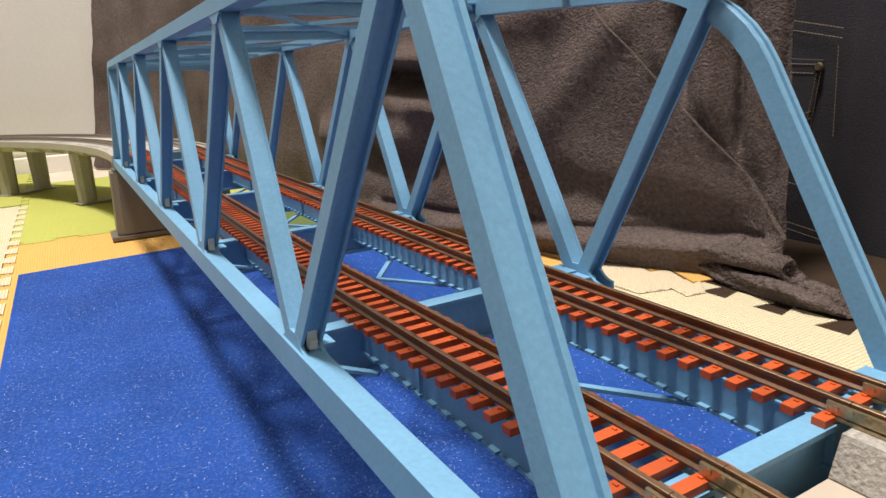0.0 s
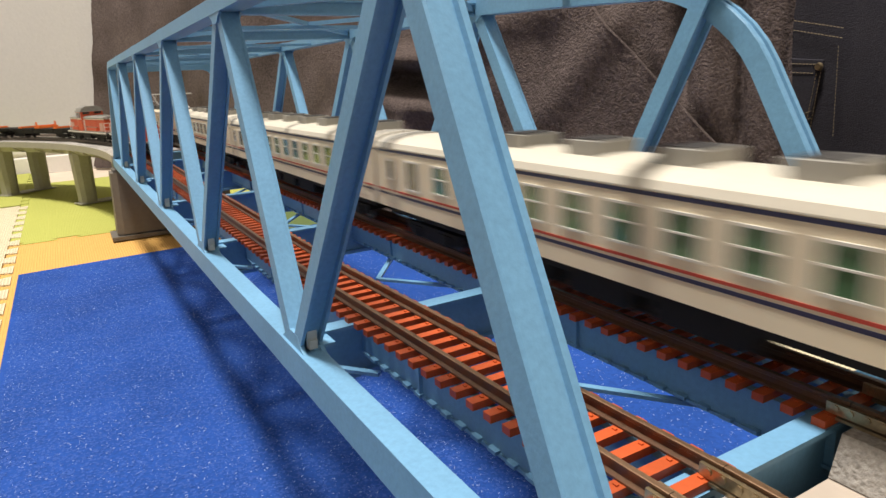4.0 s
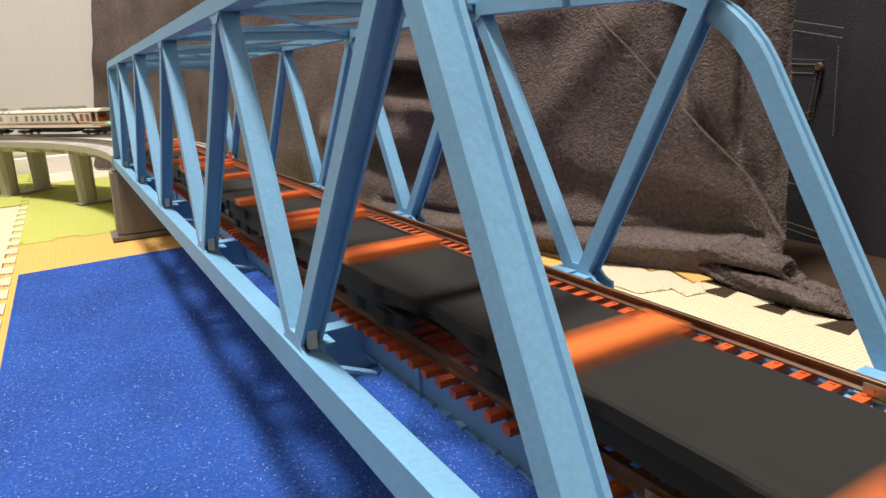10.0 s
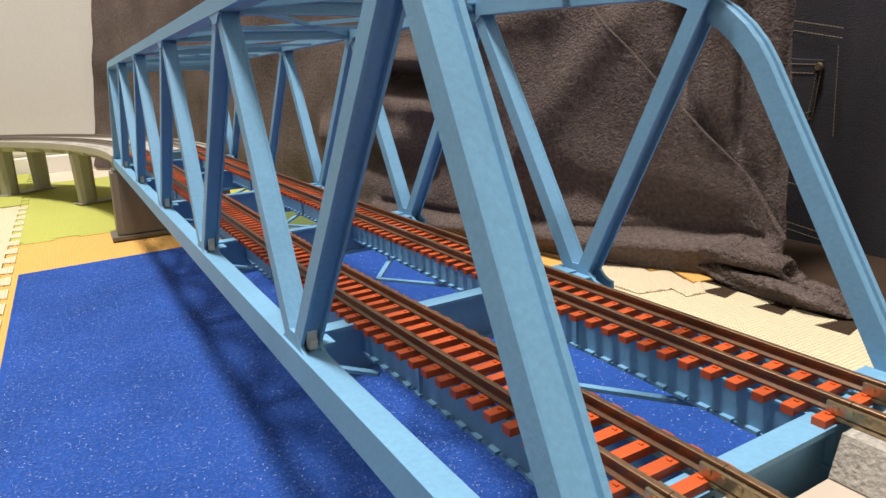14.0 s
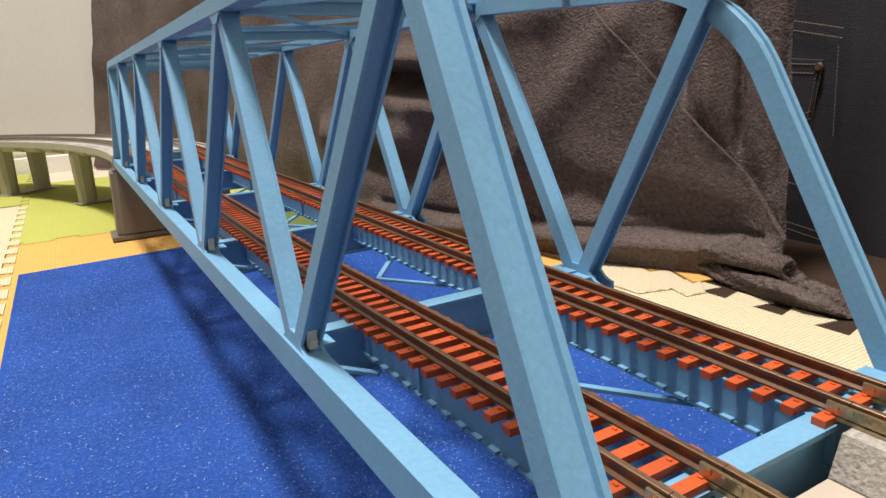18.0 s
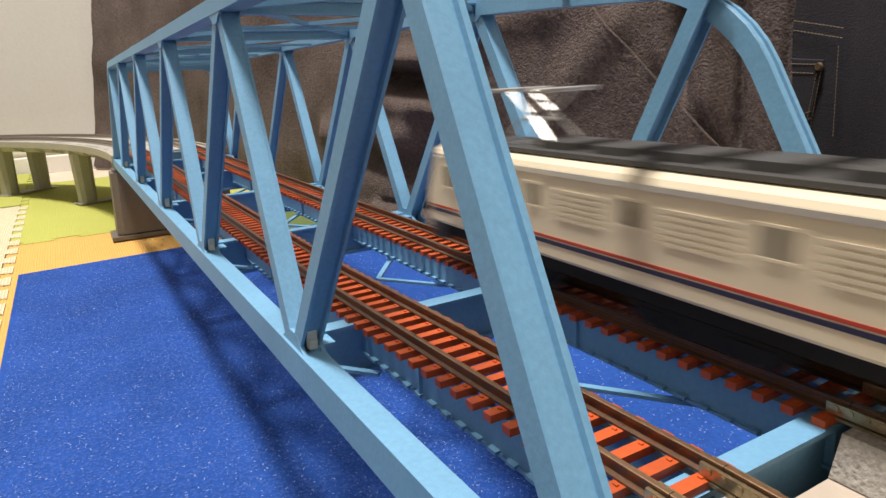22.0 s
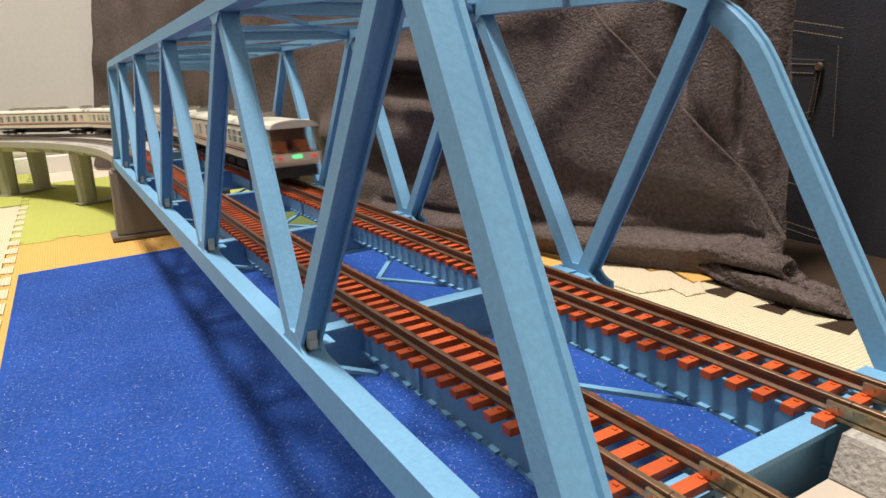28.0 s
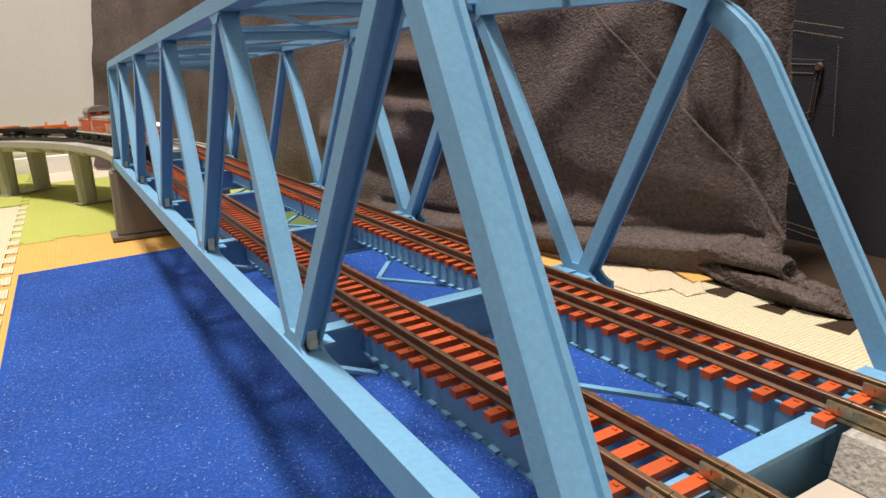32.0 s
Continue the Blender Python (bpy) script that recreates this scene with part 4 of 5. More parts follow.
def coach(kind):
    """kind: 'middle', 'first' (observation end leads), 'last' (observation end trails)."""
    c = empty("coach")
    obs = {"middle": 0, "first": 1, "last": -1}[kind]
    part("body", body_shell(HC if not obs else HC - 8, WC, 8.6, 26.0, 26.2), CREAMBODY, c).location.x = -obs * 8 * MM if obs else 0
    rf = body_shell(HC, WC + 0.15, 26.0, 26.3, 30.6, 10)
    part("roof", rf, WHITEROOF, c, "white rounded roof")
    for s in (-1, 1):
        y = s * (WC + 0.12)
        lo, hi = min(s * WC, y), max(s * WC, y)
        x0, x1 = -HC + (16 if obs < 0 else 0), HC - (16 if obs > 0 else 0)
        quick("roof_line", (-HC, HC, lo, hi, 25.1, 25.8), NAVY, c, 0, "navy line below the roof")
        quick("red_stripe", (x0, x1, lo, hi, 13.7, 14.25), REDLINE, c, 0, "thin red stripe")
        quick("navy_stripe", (x0, x1, lo, hi, 12.4, 13.1), NAVY, c, 0, "thin navy stripe")
        for x in ([obs * (33.5 - 11.4 * i) for i in range(8)] if obs else [-51.3 + 11.4 * i for i in range(10)]):
            window(c, x, s * WC, 16.4, 23.0, 5.9, GLASSG)
        for x in ([-obs * 77] if obs else [-77, 77]):
            quick("door", (x - 3.2, x + 3.2, lo, hi, 10.0, 23.6), CREAM2, c, 0, "side door")
            window(c, x, s * (WC + 0.12), 17.6, 22.6, 2.6, GLASSB, False)
        if obs:
            window(c, -obs * 66, s * WC, 16.4, 23.0, 5.0, GLASSB, False)
        if not obs:
            for x in (-65, 65):
                window(c, x, s * WC, 15.6, 23.0, 5.4, BROWN if x < 0 else GLASSB, False)
        if obs:
            xs = obs * 45
            bm = bmesh.new()
            prism(bm, [(xs + 2 * obs, 12.2), (xs + 6 * obs, 12.2), (xs - 1 * obs, 24.9), (xs - 5 * obs, 24.9)], "y", lo, hi)
            part("slanted_stripe", bm, NAVY, c, "slanted navy stripe")
            bm = bmesh.new()
            prism(bm, [(xs - 0.2 * obs, 12.2), (xs + 1.4 * obs, 12.2), (xs - 5.6 * obs, 24.9), (xs - 7.2 * obs, 24.9)], "y", lo, hi)
            part("slanted_stripe", bm, REDLINE, c, "slanted red stripe")
            for x in (56, 66):
                window(c, obs * x, s * WC, 15.5, 23.8, 7.0, GLASSO, False)
    for x in ((52, 31, 10, -11, -32, -72) if not obs else [q * obs for q in (40, 20, 0, -20, -40, -60)]):
        bm = bmesh.new()
        box(bm, x - 4.2, x + 4.2, -4.6, 4.6, 30.0, 33.0)
        bevel(bm, 1.0, 2)
        u = part("roof_unit", bm, GREYBOX, c, "grey roof-mounted cooling unit")
        bm = bmesh.new()
        for k in range(3):
            box(bm, x - 3.3 + k * 2.6, x - 1.9 + k * 2.6, -3.4, 3.4, 33.0, 33.3)
        part("grille", bm, DARKGREY, u)
    for e in (-1, 1):
        if e == obs:
            continue
        part("end_band", body_shell(2.4, WC + 0.22, 25.6, 26.3, 30.75, 10), GREYBOX, c, "grey band round the roof end").location.x = e * (HC - 5) * MM
        for yy in (-WC + 0.4, WC - 0.4):
            quick("corner_post", (min(e * (HC - 1), e * (HC + 0.9)), max(e * (HC - 1), e * (HC + 0.9)), yy - 0.5, yy + 0.5, 8.8, 26), CREAM2, c)
        quick("gangway", (min(e * HC, e * (HC + 1.3)), max(e * HC, e * (HC + 1.3)), -4.2, 4.2, 8.5, 25), DARKGREY, c, 0.3, "dark rubber gangway")
    if obs:
        o = obs
        cabin(c, o)
    quick("underframe", (-HC + 4, HC - 4, -8.2, 8.2, 6.6, 8.6), BLACKP, c)
    for x0, x1 in ((-28, -10), (-6, 10), (14, 26)):
        quick("equipment_box", (x0, x1, -8.0, 8.0, 3.2, 6.7), BLACKP, c, 0.4)
    settle(c, [0, 8.6, 13.95, 25.4, 26.3, 30.7, 33.3], [0, 8.2, 12.9, 23.3, 24.1, 27.2, 29.6])
    for x in (-61, 61):
        bogie(c, x)
    return c


def cabin(c, o):
    """The glazed observation end of a coach, facing o along x."""
    x0, x1 = HC - 16, HC
    bm = bmesh.new()
    pts = [(x0, 8.6), (x1 - 1, 8.6), (x1, 11), (x1, 14.6), (x0, 14.6)]
    prism(bm, [(o * a, b) for a, b in pts], "y", -WC, WC)
    part("cabin_base", bm, CREAMBODY, c)
    for a, b in ((x0 + 0.5, -WC + 0.4), (x0 + 0.5, WC - 0.4), (x1 - 5.5, -WC + 0.4), (x1 - 5.5, WC - 0.4)):
        bm = bmesh.new()
        box(bm, min(o * a, o * (a + 1.1)), max(o * a, o * (a + 1.1)), b - 0.4, b + 0.4, 14.6, 26)
        part("pillar", bm, CREAMBODY, c)
    for s in (-1, 1):
        bm = bmesh.new()
        prism(bm, [(o * (x0 + 1), 14.6), (o * (x1 - 0.6), 14.6), (o * (x1 - 4), 26), (o * (x0 + 1), 26)], "y", s * (WC - 0.5), s * (WC - 0.2))
        part("side_glass", bm, CLEAR, c)
        quick("lower_stripe", (min(o * x0, o * x1), max(o * x0, o * x1), min(s * WC, s * (WC + 0.12)), max(s * WC, s * (WC + 0.12)), 12.2, 13.0), NAVY, c)
        quick("lower_stripe", (min(o * (x0 + 3), o * x1), max(o * (x0 + 3), o * x1), min(s * WC, s * (WC + 0.12)), max(s * WC, s * (WC + 0.12)), 10.4, 11.2), REDLINE, c)
    bm = bmesh.new()
    prism(bm, [(o * (x1 - 0.5), 14.6), (o * (x1 - 0.1), 14.6), (o * (x1 - 3.6), 26), (o * (x1 - 4), 26)], "y", -WC + 0.5, WC - 0.5)
    part("end_glass", bm, CLEAR, c)
    for k in range(3):
        for s in (-1, 1):
            bm = bmesh.new()
            xx = x0 + 1 + k * 4.6
            box(bm, min(o * xx, o * (xx + 2.6)), max(o * xx, o * (xx + 2.6)), s * 5 - 2.2, s * 5 + 2.2, 14.7, 16.6)
            box(bm, min(o * xx, o * (xx + 0.8)), max(o * xx, o * (xx + 0.8)), s * 5 - 2.2, s * 5 + 2.2, 16.6, 19.6)
            part("seat", bm, SEAT, c, "orange lounge seat")
    quick("partition", (min(o * x0, o * (x0 + 0.4)), max(o * x0, o * (x0 + 0.4)), -WC + 1, WC - 1, 14.6, 26), BROWN, c)
    bm = bmesh.new()
    prism(bm, [(o * (x1 - 7), 26.3), (o * (x1 - 2.5), 25.9), (o * (x1 - 2.5), 26.6), (o * (x1 - 7), 30.0)], "y", -WC + 1.6, WC - 1.6)
    part("roof_visor", bm, WHITEROOF, c)
    quick("train_sign", (min(o * x1, o * (x1 + 0.35)), max(o * x1, o * (x1 + 0.35)), -1.9, 1.9, 12.3, 13.7), SIGN, c, 0, "lit green tail sign")
    for s in (-1, 1):
        quick("tail_lamp", (min(o * x1, o * (x1 + 0.4)), max(o * x1, o * (x1 + 0.4)), s * 7.2 - 1, s * 7.2 + 1, 12.0, 13.4), TAIL, c, 0, "small red tail lamp")
    bm = bmesh.new()
    prism(bm, [(o * (x1 - 3), 4.0), (o * (x1 + 0.5), 4.0), (o * x1, 8.6), (o * (x1 - 3), 8.6)], "y", -8.5, 8.5)
    part("skirt", bm, BLACKP, c)
    bm = bmesh.new()
    prism(bm, [(o * (x1 - 2.7), 26.9), (o * (x1 - 6.2), 29.5), (o * (x1 - 6.0), 29.75), (o * (x1 - 2.5), 27.15)], "y", -5.6, 5.6)
    part("visor_window", bm, GLASSB, c, "narrow dark window over the end")


def pantograph(parent, x):
    bm = bmesh.new()

    def rod(a, b, r=0.35):
        a, b = Vector(a), Vector(b)
        d = b - a
        m = Matrix.Translation((a + b) / 2) @ d.to_track_quat("Z", "Y").to_matrix().to_4x4()
        bmesh.ops.create_cone(bm, cap_ends=True, segments=6, radius1=r, radius2=r, depth=d.length, matrix=m)
    for s in (-1, 1):
        rod((x - 9, s * 4, 30), (x - 2, s * 3, 36))
        rod((x + 9, s * 4, 30), (x + 2, s * 3, 36))
        rod((x - 2, s * 3, 36), (x + 7, s * 2.6, 42))
        rod((x + 2, s * 3, 36), (x - 7, s * 2.6, 42))
    for e in (-1, 1):
        rod((x + e * 9, -4, 30), (x + e * 9, 4, 30))
        rod((x + e * 2, -3, 36), (x + e * 2, 3, 36))
        rod((x + e * 7, -7.5, 42.2), (x + e * 7, 7.5, 42.2), 0.5)
    rod((x - 9, -4, 30), (x + 9, 4, 30))
    return part("pantograph", bm, SILVER, parent, "raised silver-grey pantograph")


HA = 76.0


def electric():
    c = tagged(empty("electric_locomotive"), "cream model electric locomotive with navy and red stripe and two pantographs", "locomotive")
    bm = bmesh.new()
    o = [(-HA, 8.4), (HA, 8.4), (HA + 1.2, 13.5), (HA + 0.6, 16.5), (HA - 3.2, 26.5), (-HA + 3.2, 26.5), (-HA - 0.6, 16.5), (-HA - 1.2, 13.5)]
    prism(bm, o, "y", -WC, WC)
    bevel(bm, 0.8, 2)
    part("body", bm, CREAMBODY, c)
    part("roof", body_shell(HA - 3.4, WC - 0.2, 26.4, 26.6, 29.6, 10), CREAMBODY, c)
    quick("roof_deck", (-HA + 12, HA - 12, -7.4, 7.4, 29.2, 30.3), DARKGREY, c, 0.3, "dark grey roof equipment deck")
    for x in (-34, -20, -6, 8, 22, 36):
        quick("roof_box", (x - 4.6, x + 4.6, -5.0, 5.0, 30.2, 32.2), DARKGREY, c, 0.5)
    for x in (-46, 46):
        pantograph(c, x)
    for s in (-1, 1):
        lo, hi = min(s * WC, s * (WC + 0.12)), max(s * WC, s * (WC + 0.12))
        quick("red_stripe", (-HA + 1, HA - 1, lo, hi, 12.7, 13.3), REDLINE, c)
        quick("navy_stripe", (-HA + 1, HA - 1, lo, hi, 11.6, 12.4), NAVY, c)
        quick("side_rail", (-HA + 6, HA - 6, lo, hi + 0.2, 25.6, 26.6), SILVER, c, 0, "bright metal strip along the roof edge")
        for x in (-36, -12, 12, 36):
            window(c, x, s * WC, 19.0, 23.4, 3.2, GLASSB, False, CREAMBODY)
        for x in (-24, 0, 24):
            bm = bmesh.new()
            for k in range(6):
                box(bm, x - 6, x + 6, lo, hi + 0.1, 17.0 + k * 1.1, 17.6 + k * 1.1)
            part("louvre", bm, CREAM2, c)
        for x in (-62, 62):
            quick("cab_door", (x - 2.6, x + 2.6, lo, hi, 10, 24), CREAM2, c)
            window(c, x + (4.6 if x > 0 else -4.6), s * WC, 18.6, 23.6, 3.0, GLASSB, False, CREAMBODY)
    for e in (-1, 1):
        for s in (-1, 1):
            bm = bmesh.new()
            box(bm, -0.25, 0.25, s * 4.6 - 3.6, s * 4.6 + 3.6, -2.9, 2.9)
            g = part("windscreen", bm, GLASSB, c)
            g.matrix_basis = pose(e * (HA - 1.15) * MM, 0, 21.5 * MM, 0, -e * 21, 0)
            quick("head_lamp", (min(e * (HA + 0.4), e * (HA + 1.5)), max(e * (HA + 0.4), e * (HA + 1.5)), s * 6.8 - 1.1, s * 6.8 + 1.1, 13.6, 15.6), SILVER, c, 0.3)
        quick("buffer_beam", (min(e * (HA - 4), e * (HA + 1)), max(e * (HA - 4), e * (HA + 1)), -8.6, 8.6, 4.4, 8.4), DARKGREY, c, 0.3)
        quick("coupler", (min(e * HA, e * (HA + 3)), max(e * HA, e * (HA + 3)), -1.4, 1.4, 4.6, 6.6), BLACKP, c)
        bm = bmesh.new()
        for s in (-1, 1):
            box(bm, min(e * (HA + 1.2), e * (HA + 1.6)), max(e * (HA + 1.2), e * (HA + 1.6)), s * 8.6 - 0.2, s * 8.6 + 0.2, 9, 14)
        box(bm, min(e * (HA + 1.2), e * (HA + 1.6)), max(e * (HA + 1.2), e * (HA + 1.6)), -8.6, 8.6, 10.6, 11.0)
        part("handrail", bm, SILVER, c)
    quick("underframe", (-HA + 4, HA - 4, -8, 8, 5.6, 8.5), BLACKP, c)
    settle(c, [0, 8.4, 13.0, 26.6, 30.3, 32.2, 42.7], [0, 8.2, 12.4, 24.6, 27.4, 28.8, 38.5])
    for x in (-46, 0, 46):
        bogie(c, x, 16)
    return c


def xm_of(a, b):
    return (a + b) / 2


def diesel(half, cab0, cab1, label):
    """A hooded diesel: low hoods fore and aft of a tall cab from cab0 to cab1."""
    c = tagged(empty("diesel_locomotive"), label, "locomotive")
    w, hw = 9.6, 7.6
    quick("footplate", (-half, half, -w, w, 7.4, 9.4), ROOFGREY, c, 0.3)
    for s in (-1, 1):
        quick("white_sill", (-half, half, min(s * w, s * (w + 0.15)), max(s * w, s * (w + 0.15)), 8.2, 9.0), WHITE, c, 0, "white line along the footplate")
    for a, b in ((-half + 6, cab0), (cab1, half - 6)):
        bm = bmesh.new()
        box(bm, a, b, -hw, hw, 9.4, 19.6)
        bevel(bm, 0.5)
        h = part("hood", bm, REDBODY, c, "vermilion bonnet")
        bm = bmesh.new()
        prism(bm, [(-hw - 0.2, 20.4), (hw + 0.2, 20.4), (hw - 0.3, 21.4), (hw - 1.4, 22.1), (hw - 3.0, 22.4), (-hw + 3.0, 22.4), (-hw + 1.4, 22.1), (-hw + 0.3, 21.4)], "x", a - 0.2, b + 0.2)
        part("hood_roof", bm, ROOFGREY, c, "weathered grey bonnet top")
        for s in (-1, 1):
            quick("white_band", (a, b, min(s * hw, s * (hw + 0.2)), max(s * hw, s * (hw + 0.2)), 19.5, 20.3), WHITE, c, 0, "white waist band")
            n = max(2, int((b - a) / 16))
            for i in range(n):
                x = a + (i + 0.5) * (b - a) / n
                bm = bmesh.new()
                box(bm, x - 5.4, x + 5.4, min(s * hw, s * (hw + 0.25)), max(s * hw, s * (hw + 0.25)), 10.4, 18.6)
                bevel(bm, 0.12)
                part("engine_door", bm, REDBODY, h)
            quick("step_board", (a, b, min(s * hw, s * w), max(s * hw, s * w), 9.4, 9.9), ROOFGREY, c)
            e = 1 if b == half - 6 else -1
            g = b - 7 if e > 0 else a + 7
            quick("side_grille", (g - 4.2, g + 4.2, min(s * (hw + 0.25), s * (hw + 0.55)), max(s * (hw + 0.25), s * (hw + 0.55)), 10.2, 17.0), PALEGRILLE, c, 0.2, "pale pink louvred panel")
            for k in range(6):
                quick("louvre_bar", (g - 3.6 + k * 1.35, g - 3.15 + k * 1.35, min(s * (hw + 0.55), s * (hw + 0.8)), max(s * (hw + 0.55), s * (hw + 0.8)), 10.6, 16.6), PALEBAR, c)
            mid, ln = xm_of(a, b) - e * 4, (b - a) * 0.26
            sb = quick("side_box", (mid - ln, mid + ln, min(s * hw, s * (w - 0.3)), max(s * hw, s * (w - 0.3)), 9.9, 13.0), REDBODY, c, 0.3, "red walkway locker")
            quick("locker_top", (mid - ln + 0.2, mid + ln - 0.2, min(s * hw, s * (w - 0.4)), max(s * hw, s * (w - 0.4)), 13.0, 13.3), ROOFGREY, sb, 0, "worn grey tread")
            quick("dark_opening", (mid - e * ln - (e > 0) * 7, mid - e * ln + (e < 0) * 7, min(s * (hw + 0.25), s * (hw + 0.5)), max(s * (hw + 0.25), s * (hw + 0.5)), 10.2, 13.4), BLACKP, c)
            rod_bm = bmesh.new()
            bmesh.ops.create_cone(rod_bm, cap_ends=True, segments=8, radius1=0.32, radius2=0.32, depth=b - a - 2, matrix=Matrix.Translation(((a + b) / 2, s * (hw + 0.45), 21.3)) @ Matrix.Rotation(math.pi / 2, 4, "Y"))
            for k in range(5):
                xk = a + 2 + k * (b - a - 4) / 4
                box(rod_bm, xk - 0.2, xk + 0.2, min(s * (hw - 0.8), s * (hw + 0.55)), max(s * (hw - 0.8), s * (hw + 0.55)), 21.1, 21.5)
            part("handrail", rod_bm, SILVER, c, "silver handrail along the bonnet edge")
            for dx in (0.8, 3.6):
                xk = (cab1 if e > 0 else cab0) + e * dx
                quick("grab_rail", (xk - 0.2, xk + 0.2, min(s * (hw + 0.5), s * (hw + 0.9)), max(s * (hw + 0.5), s * (hw + 0.9)), 10.0, 18.8), WHITE, c, 0, "white upright grab rail")
        xm = (a + b) / 2
        bm = bmesh.new()
        bmesh.ops.create_cone(bm, cap_ends=True, segments=16, radius1=4.6, radius2=4.2, depth=1.0, matrix=Matrix.Translation((xm, 0, 22.7)))
        part("roof_fan", bm, ROOFGREY, c)
        e = 1 if b == half - 6 else -1
        xe = b if e > 0 else a
        for s in (-1, 1):
            bm = bmesh.new()
            bmesh.ops.create_cone(bm, cap_ends=True, segments=16, radius1=1.1, radius2=1.1, depth=1.2, matrix=Matrix.Translation((xe + e * 0.5, s * 5.6, 20.9)) @ Matrix.Rotation(math.pi / 2, 4, "Y"))
            part("head_lamp", bm, LAMP if e > 0 and half > 60 else SILVER, c, "glowing head lamp" if e > 0 and half > 60 else "unlit head lamp")
            bm = bmesh.new()
            for yy in (s * 2.4, s * 8.4):
                box(bm, min(xe + e * 1.2, xe + e * 1.6), max(xe + e * 1.2, xe + e * 1.6), yy - 0.22, yy + 0.22, 7.0, 17)
            for zz in (10.4, 13.6, 16.8):
                box(bm, min(xe + e * 1.2, xe + e * 1.6), max(xe + e * 1.2, xe + e * 1.6), min(s * 2.4, s * 8.4), max(s * 2.4, s * 8.4), zz - 0.22, zz + 0.22)
            for k in range(3):
                quick("step", (min(xe + e * 1.4, xe + e * 3.2), max(xe + e * 1.4, xe + e * 3.2), s * 7.6 - 1.1, s * 7.6 + 1.1, 3.0 + k * 2.2, 3.3 + k * 2.2), WHITE, c)
            part("end_ladder", bm, WHITE, c, "white end steps and handrail")
    quick("cab", (cab0, cab1, -w + 0.2, w - 0.2, 9.4, 26.0), REDBODY, c, 0.5, "tall vermilion driving cab")
    bm = bmesh.new()
    prism(bm, [(-w - 0.3, 26.0), (w + 0.3, 26.0), (w - 1.5, 29.2), (w - 5, 30.8), (-w + 5, 30.8), (-w + 1.5, 29.2)], "x", cab0 - 1.6, cab1 + 1.6)
    part("cab_roof", bm, ROOFGREY, c, "grey curved cab roof")
    cm = (cab0 + cab1) / 2
    for s in (-1, 1):
        y = s * (w - 0.2)
        quick("cab_band", (cab0, cab1, min(y, y + s * 0.15), max(y, y + s * 0.15), 19.4, 20.2), WHITE, c)
        for x in (cm - (cab1 - cab0) * 0.22, cm + (cab1 - cab0) * 0.22):
            window(c, x, y, 20.8, 25.0, (cab1 - cab0) * 0.3, GLASSB, False, SILVER)
        quick("cab_door", (cm - 2.2, cm + 2.2, min(y, y + s * 0.12), max(y, y + s * 0.12), 10, 19), REDBODY, c)
    for e, xe in ((-1, cab0), (1, cab1)):
        for s in (-1, 1):
            bm = bmesh.new()
            box(bm, min(xe, xe + e * 0.2), max(xe, xe + e * 0.2), s * 5 - 2.8, s * 5 + 2.8, 24.0, 25.6)
            part("cab_window", bm, GLASSB, c)
    for e in (-1, 1):
        quick("buffer_beam", (min(e * (half - 1), e * (half + 0.6)), max(e * (half - 1), e * (half + 0.6)), -9, 9, 4.4, 8.4), BLACKP, c, 0.3)
        quick("coupler", (min(e * half, e * (half + 3)), max(e * half, e * (half + 3)), -1.4, 1.4, 4.6, 6.6), BLACKP, c)
    quick("underframe", (-half + 6, half - 6, -7.6, 7.6, 5.0, 7.5), BLACKP, c)
    for s in (-1, 1):
        quick("fuel_tank", (-10, 10, min(s * 4, s * 9), max(s * 4, s * 9), 3.0, 7.4), BLACKP, c, 0.5)
    for x in (-half * 0.62, half * 0.62):
        bogie(c, x, 14)
    return c


HF = 61.5


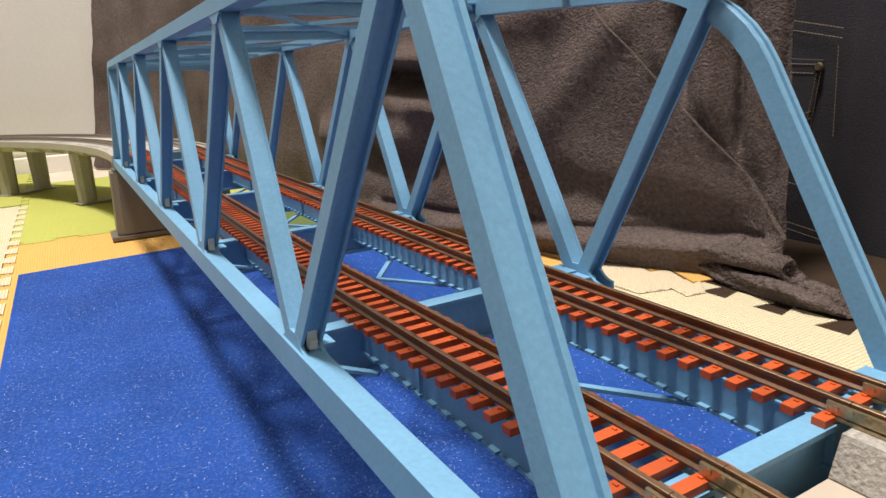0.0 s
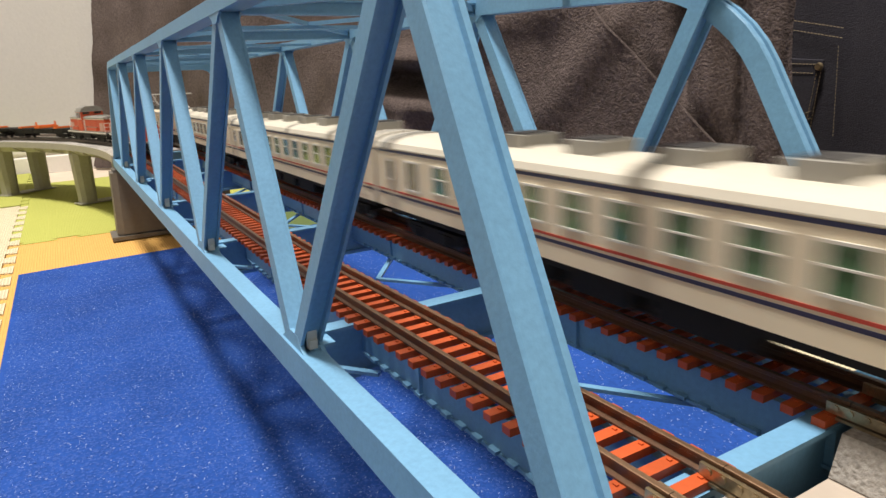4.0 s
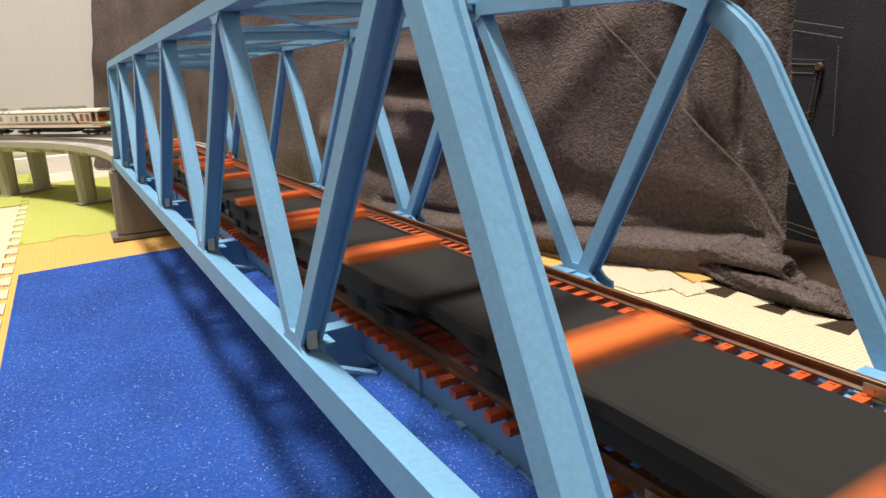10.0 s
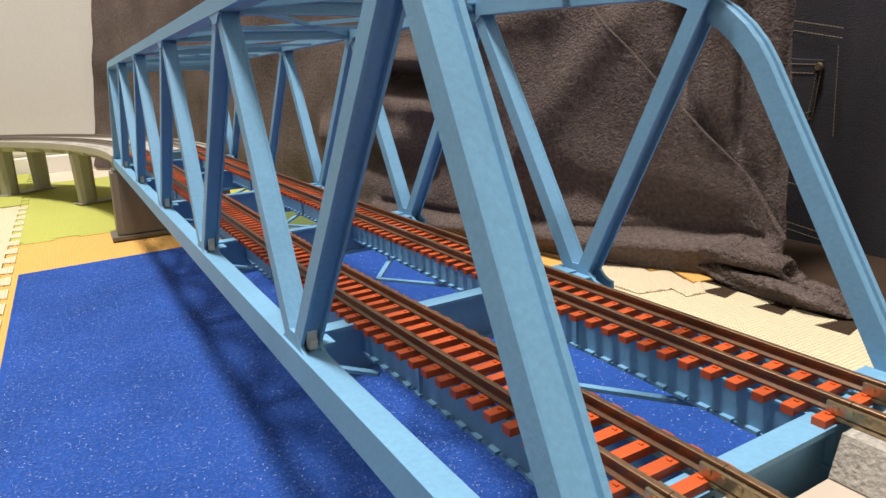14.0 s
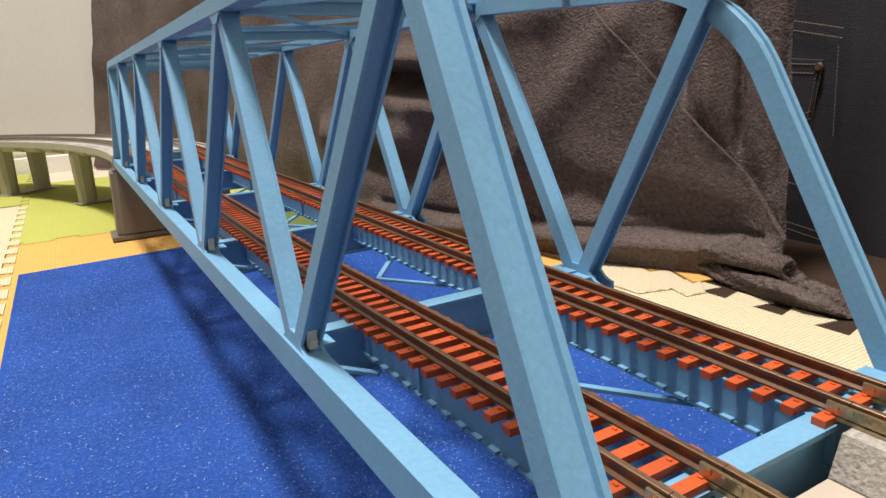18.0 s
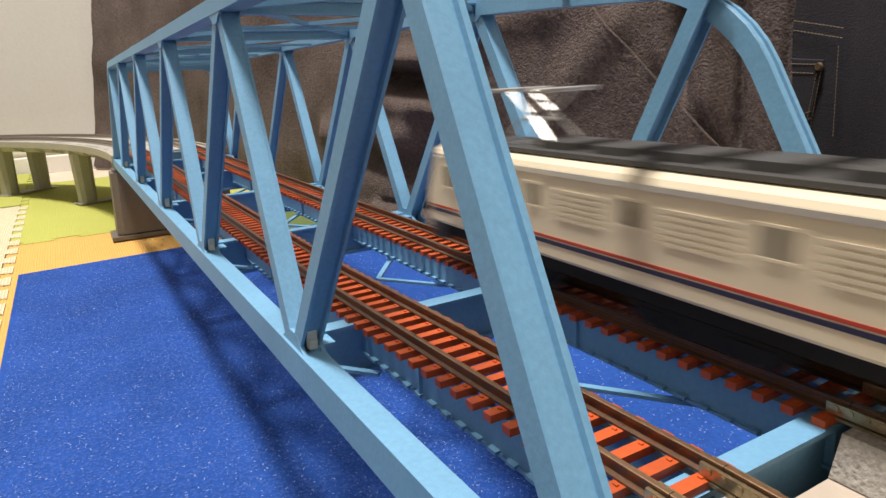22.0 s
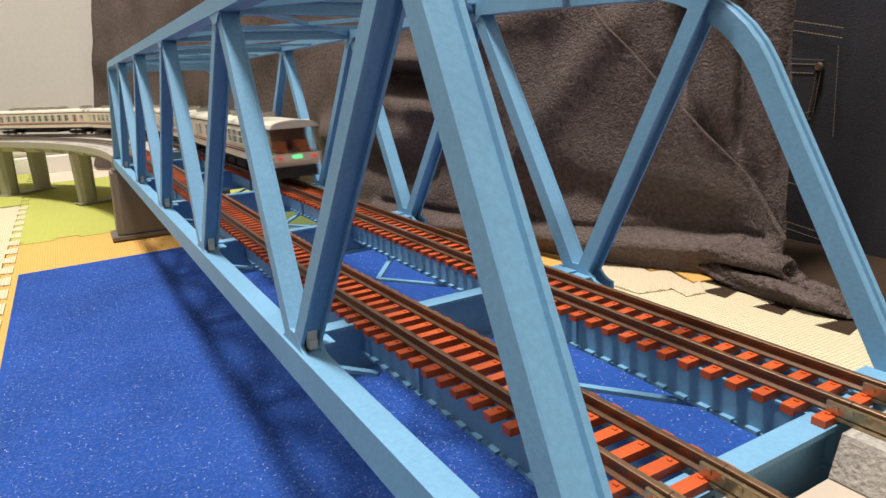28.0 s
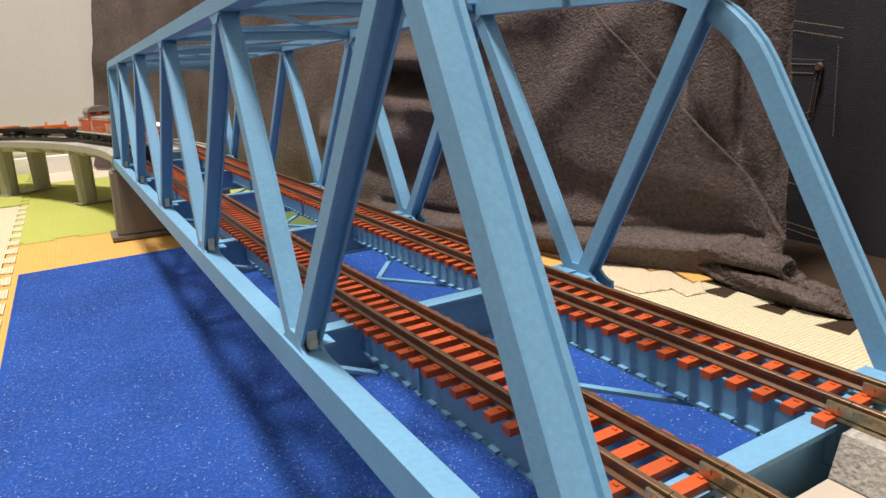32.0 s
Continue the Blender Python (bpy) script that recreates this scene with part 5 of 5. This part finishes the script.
def flat_wagon():
    c = empty("flat_wagon")
    bm = bmesh.new()
    prism(bm, [(-HF, 8.0), (HF, 8.0), (HF, 10.4), (-HF, 10.4)], "y", -9.4, 9.4)
    bevel(bm, 0.3)
    part("deck", bm, DECK, c, "dark weathered wagon deck")
    for s in (-1, 1):
        bm = bmesh.new()
        prism(bm, [(-HF + 2, 8.0), (HF - 2, 8.0), (HF - 18, 5.2), (-HF + 18, 5.2)], "y", s * 8.2, s * 8.9)
        part("side_sill", bm, BLACKP, c)
        for k in range(6):
            x = -50 + k * 20
            quick("stake_pocket", (x - 0.9, x + 0.9, min(s * 9.4, s * 10.1), max(s * 9.4, s * 10.1), 7.6, 10.2), BLACKP, c)
    for x in (-36, 36):
        bm = bmesh.new()
        box(bm, x - 2.3, x + 2.3, -9.8, 9.8, 10.4, 11.6)
        bevel(bm, 0.25)
        p = part("bolster", bm, ORANGEP, c, "bright orange cross bolster")
        for k in (-1, 1):
            quick("rib", (x + k * 1.7 - 0.4, x + k * 1.7 + 0.4, -9.8, 9.8, 11.55, 12.0), ORANGEP, p)
    bm = bmesh.new()
    box(bm, -4.4, 4.4, -9.6, 9.6, 10.4, 11.4)
    bevel(bm, 0.25)
    p = part("bolster", bm, ORANGEP, c, "bright orange ribbed centre bolster")
    for k in range(3):
        quick("rib", (-4.0 + k * 3.1, -2.2 + k * 3.1, -9.8, 9.8, 11.3, 12.4 + (0.9 if k == 1 else 0)), ORANGEP, p, 0.2)
    for k in range(7):
        quick("tooth", (-3.6, 3.6, -8.4 + k * 2.6, -7.2 + k * 2.6, 11.3, 12.0), ORANGEP, p)
    for s in (-1, 1):
        for x in (-0.2,):
            quick("stake", (x - 0.6, x + 0.6, s * 9.2 - 0.7, s * 9.2 + 0.7, 12.0, 16.6), ORANGEP, c, 0.2, "upright orange stake")
    quick("centre_beam", (-HF + 4, HF - 4, -4, 4, 5.4, 8.0), BLACKP, c)
    for e in (-1, 1):
        quick("coupler", (min(e * HF, e * (HF + 2.6)), max(e * HF, e * (HF + 2.6)), -1.3, 1.3, 5.0, 7.0), BLACKP, c)
    for x in (-43, 43):
        bogie(c, x, 11)
    return c


room()
mats()
carpet()
bridge()
piers()
blanket()
jeans()
viaduct_span(485.6, 1200.0, "grey-green curved double-track viaduct on octagonal piers", True, (694, 852, 985, 1120))
near_end()
whole = OVALS[0.0][2][-1] - OVALS[0.0][2][0]
viaduct_span(1200.6, whole - 262.4, "grey-green double-track viaduct that closes the loop", False, range(1280, int(whole) - 300, 156))

TRAIN_A = [electric()]
TRAIN_A.append(tagged(coach("first"), "cream observation coach coupled behind the locomotive, with orange seats", "coach", "cream coaches"))
middle = tagged(coach("middle"), "cream passenger coach with green-tinted windows and grey roof units", "coach", "cream coaches")
TRAIN_A.append(middle)
for i in range(3):
    TRAIN_A.append(copy_thing(middle, Matrix.Identity(4)))
TRAIN_A.append(tagged(coach("last"), "cream observation coach at the tail with a lit green sign", "coach", "cream coaches"))
TRAIN_B = [diesel(76.5, -15, 21.5, "vermilion centre-cab diesel locomotive with grey roof and lit head lamps"),
           diesel(53.5, -20, -6.5, "shorter vermilion diesel locomotive with its cab near the middle")]
wagon = tagged(flat_wagon(), "black flat wagon with bright orange bolsters and stakes", "wagon", "flat wagons")
TRAIN_B.append(wagon)
for i in range(5):
    TRAIN_B.append(copy_thing(wagon, Matrix.Identity(4)))
bridge_track(YC)
bridge_track(-YC)

# ---- how the trains run: seconds and the place of the leading nose along the oval ----
LOOP_A, LOOP_B, AGAIN = 4645.0, 4422.6, 20.51
NOSE_A = [(-1.0, -455), (0.0, -220), (1.0, -1), (1.2, 27), (1.5, 92), (2.0, 200), (2.4, 285), (2.8, 362), (3.5, 514), (5.6, 972), (6.0, 1064), (6.6, 1209), (8.0, 1540), (10.0, 1916), (10.4, 1995), (11.5, 2205), (19.0, 4004)]
NOSE_B = [(-1.0, 1092), (0.0, 952), (1.2, 785), (1.6, 733), (2.0, 680), (2.4, 624), (3.2, 520), (5.6, 214), (6.0, 145), (8.6, -270.5), (9.4, -389.5), (10.2, -518.5), (11.0, -648.5), (11.8, -780.5), (12.6, -904.5), (13.4, -1035.5), (29.0, 793 - LOOP_B), (29.4, 736 - LOOP_B), (30.0, 660 - LOOP_B), (30.4, 606 - LOOP_B), (30.8, 560 - LOOP_B), (31.2, 507 - LOOP_B), (31.7, 436 - LOOP_B), (32.0, 397 - LOOP_B), (33.0, 260 - LOOP_B)]


def nose_a(t):
    table = NOSE_A + [(a + AGAIN, b + LOOP_A) for a, b in NOSE_A[1:]]
    return float(np.interp(t, [a for a, b in table], [b for a, b in table]))


def nose_b(t):
    return float(np.interp(t, [a for a, b in NOSE_B], [b for a, b in NOSE_B])) + 2.5


def run(thing, place, off, turned):
    rows = []
    for i in range(129):
        t = i * 0.25
        # two points on the track carry the vehicle
        s = place(t)
        x0, y0, h0 = along(s - 42, off)
        x1, y1, h1 = along(s + 42, off)
        a = math.degrees(math.atan2(y1 - y0, x1 - x0)) + (180 if turned else 0)
        rows.append((t, pose((x0 + x1) / 2 * MM, (y0 + y1) / 2 * MM, ZR * MM, 0, 0, a)))
    walk(thing, rows)


def motions():
    back = HA
    for k, c in enumerate(TRAIN_A):
        run(c, lambda t, q=back: nose_a(t) - q, YC, False)
        back += HA + 4 + HC if k == 0 else 2 * HC + 3
    gaps = [76.5, 76.5 + 3 + 76.5 + 53.5]
    for i in range(6):
        gaps.append(76.5 * 2 + 3 + 107 + 3 + HF + i * 127)
    for c, q in zip(TRAIN_B, gaps):
        run(c, lambda t, q=q: nose_b(t) + q, -YC, True)


motions()
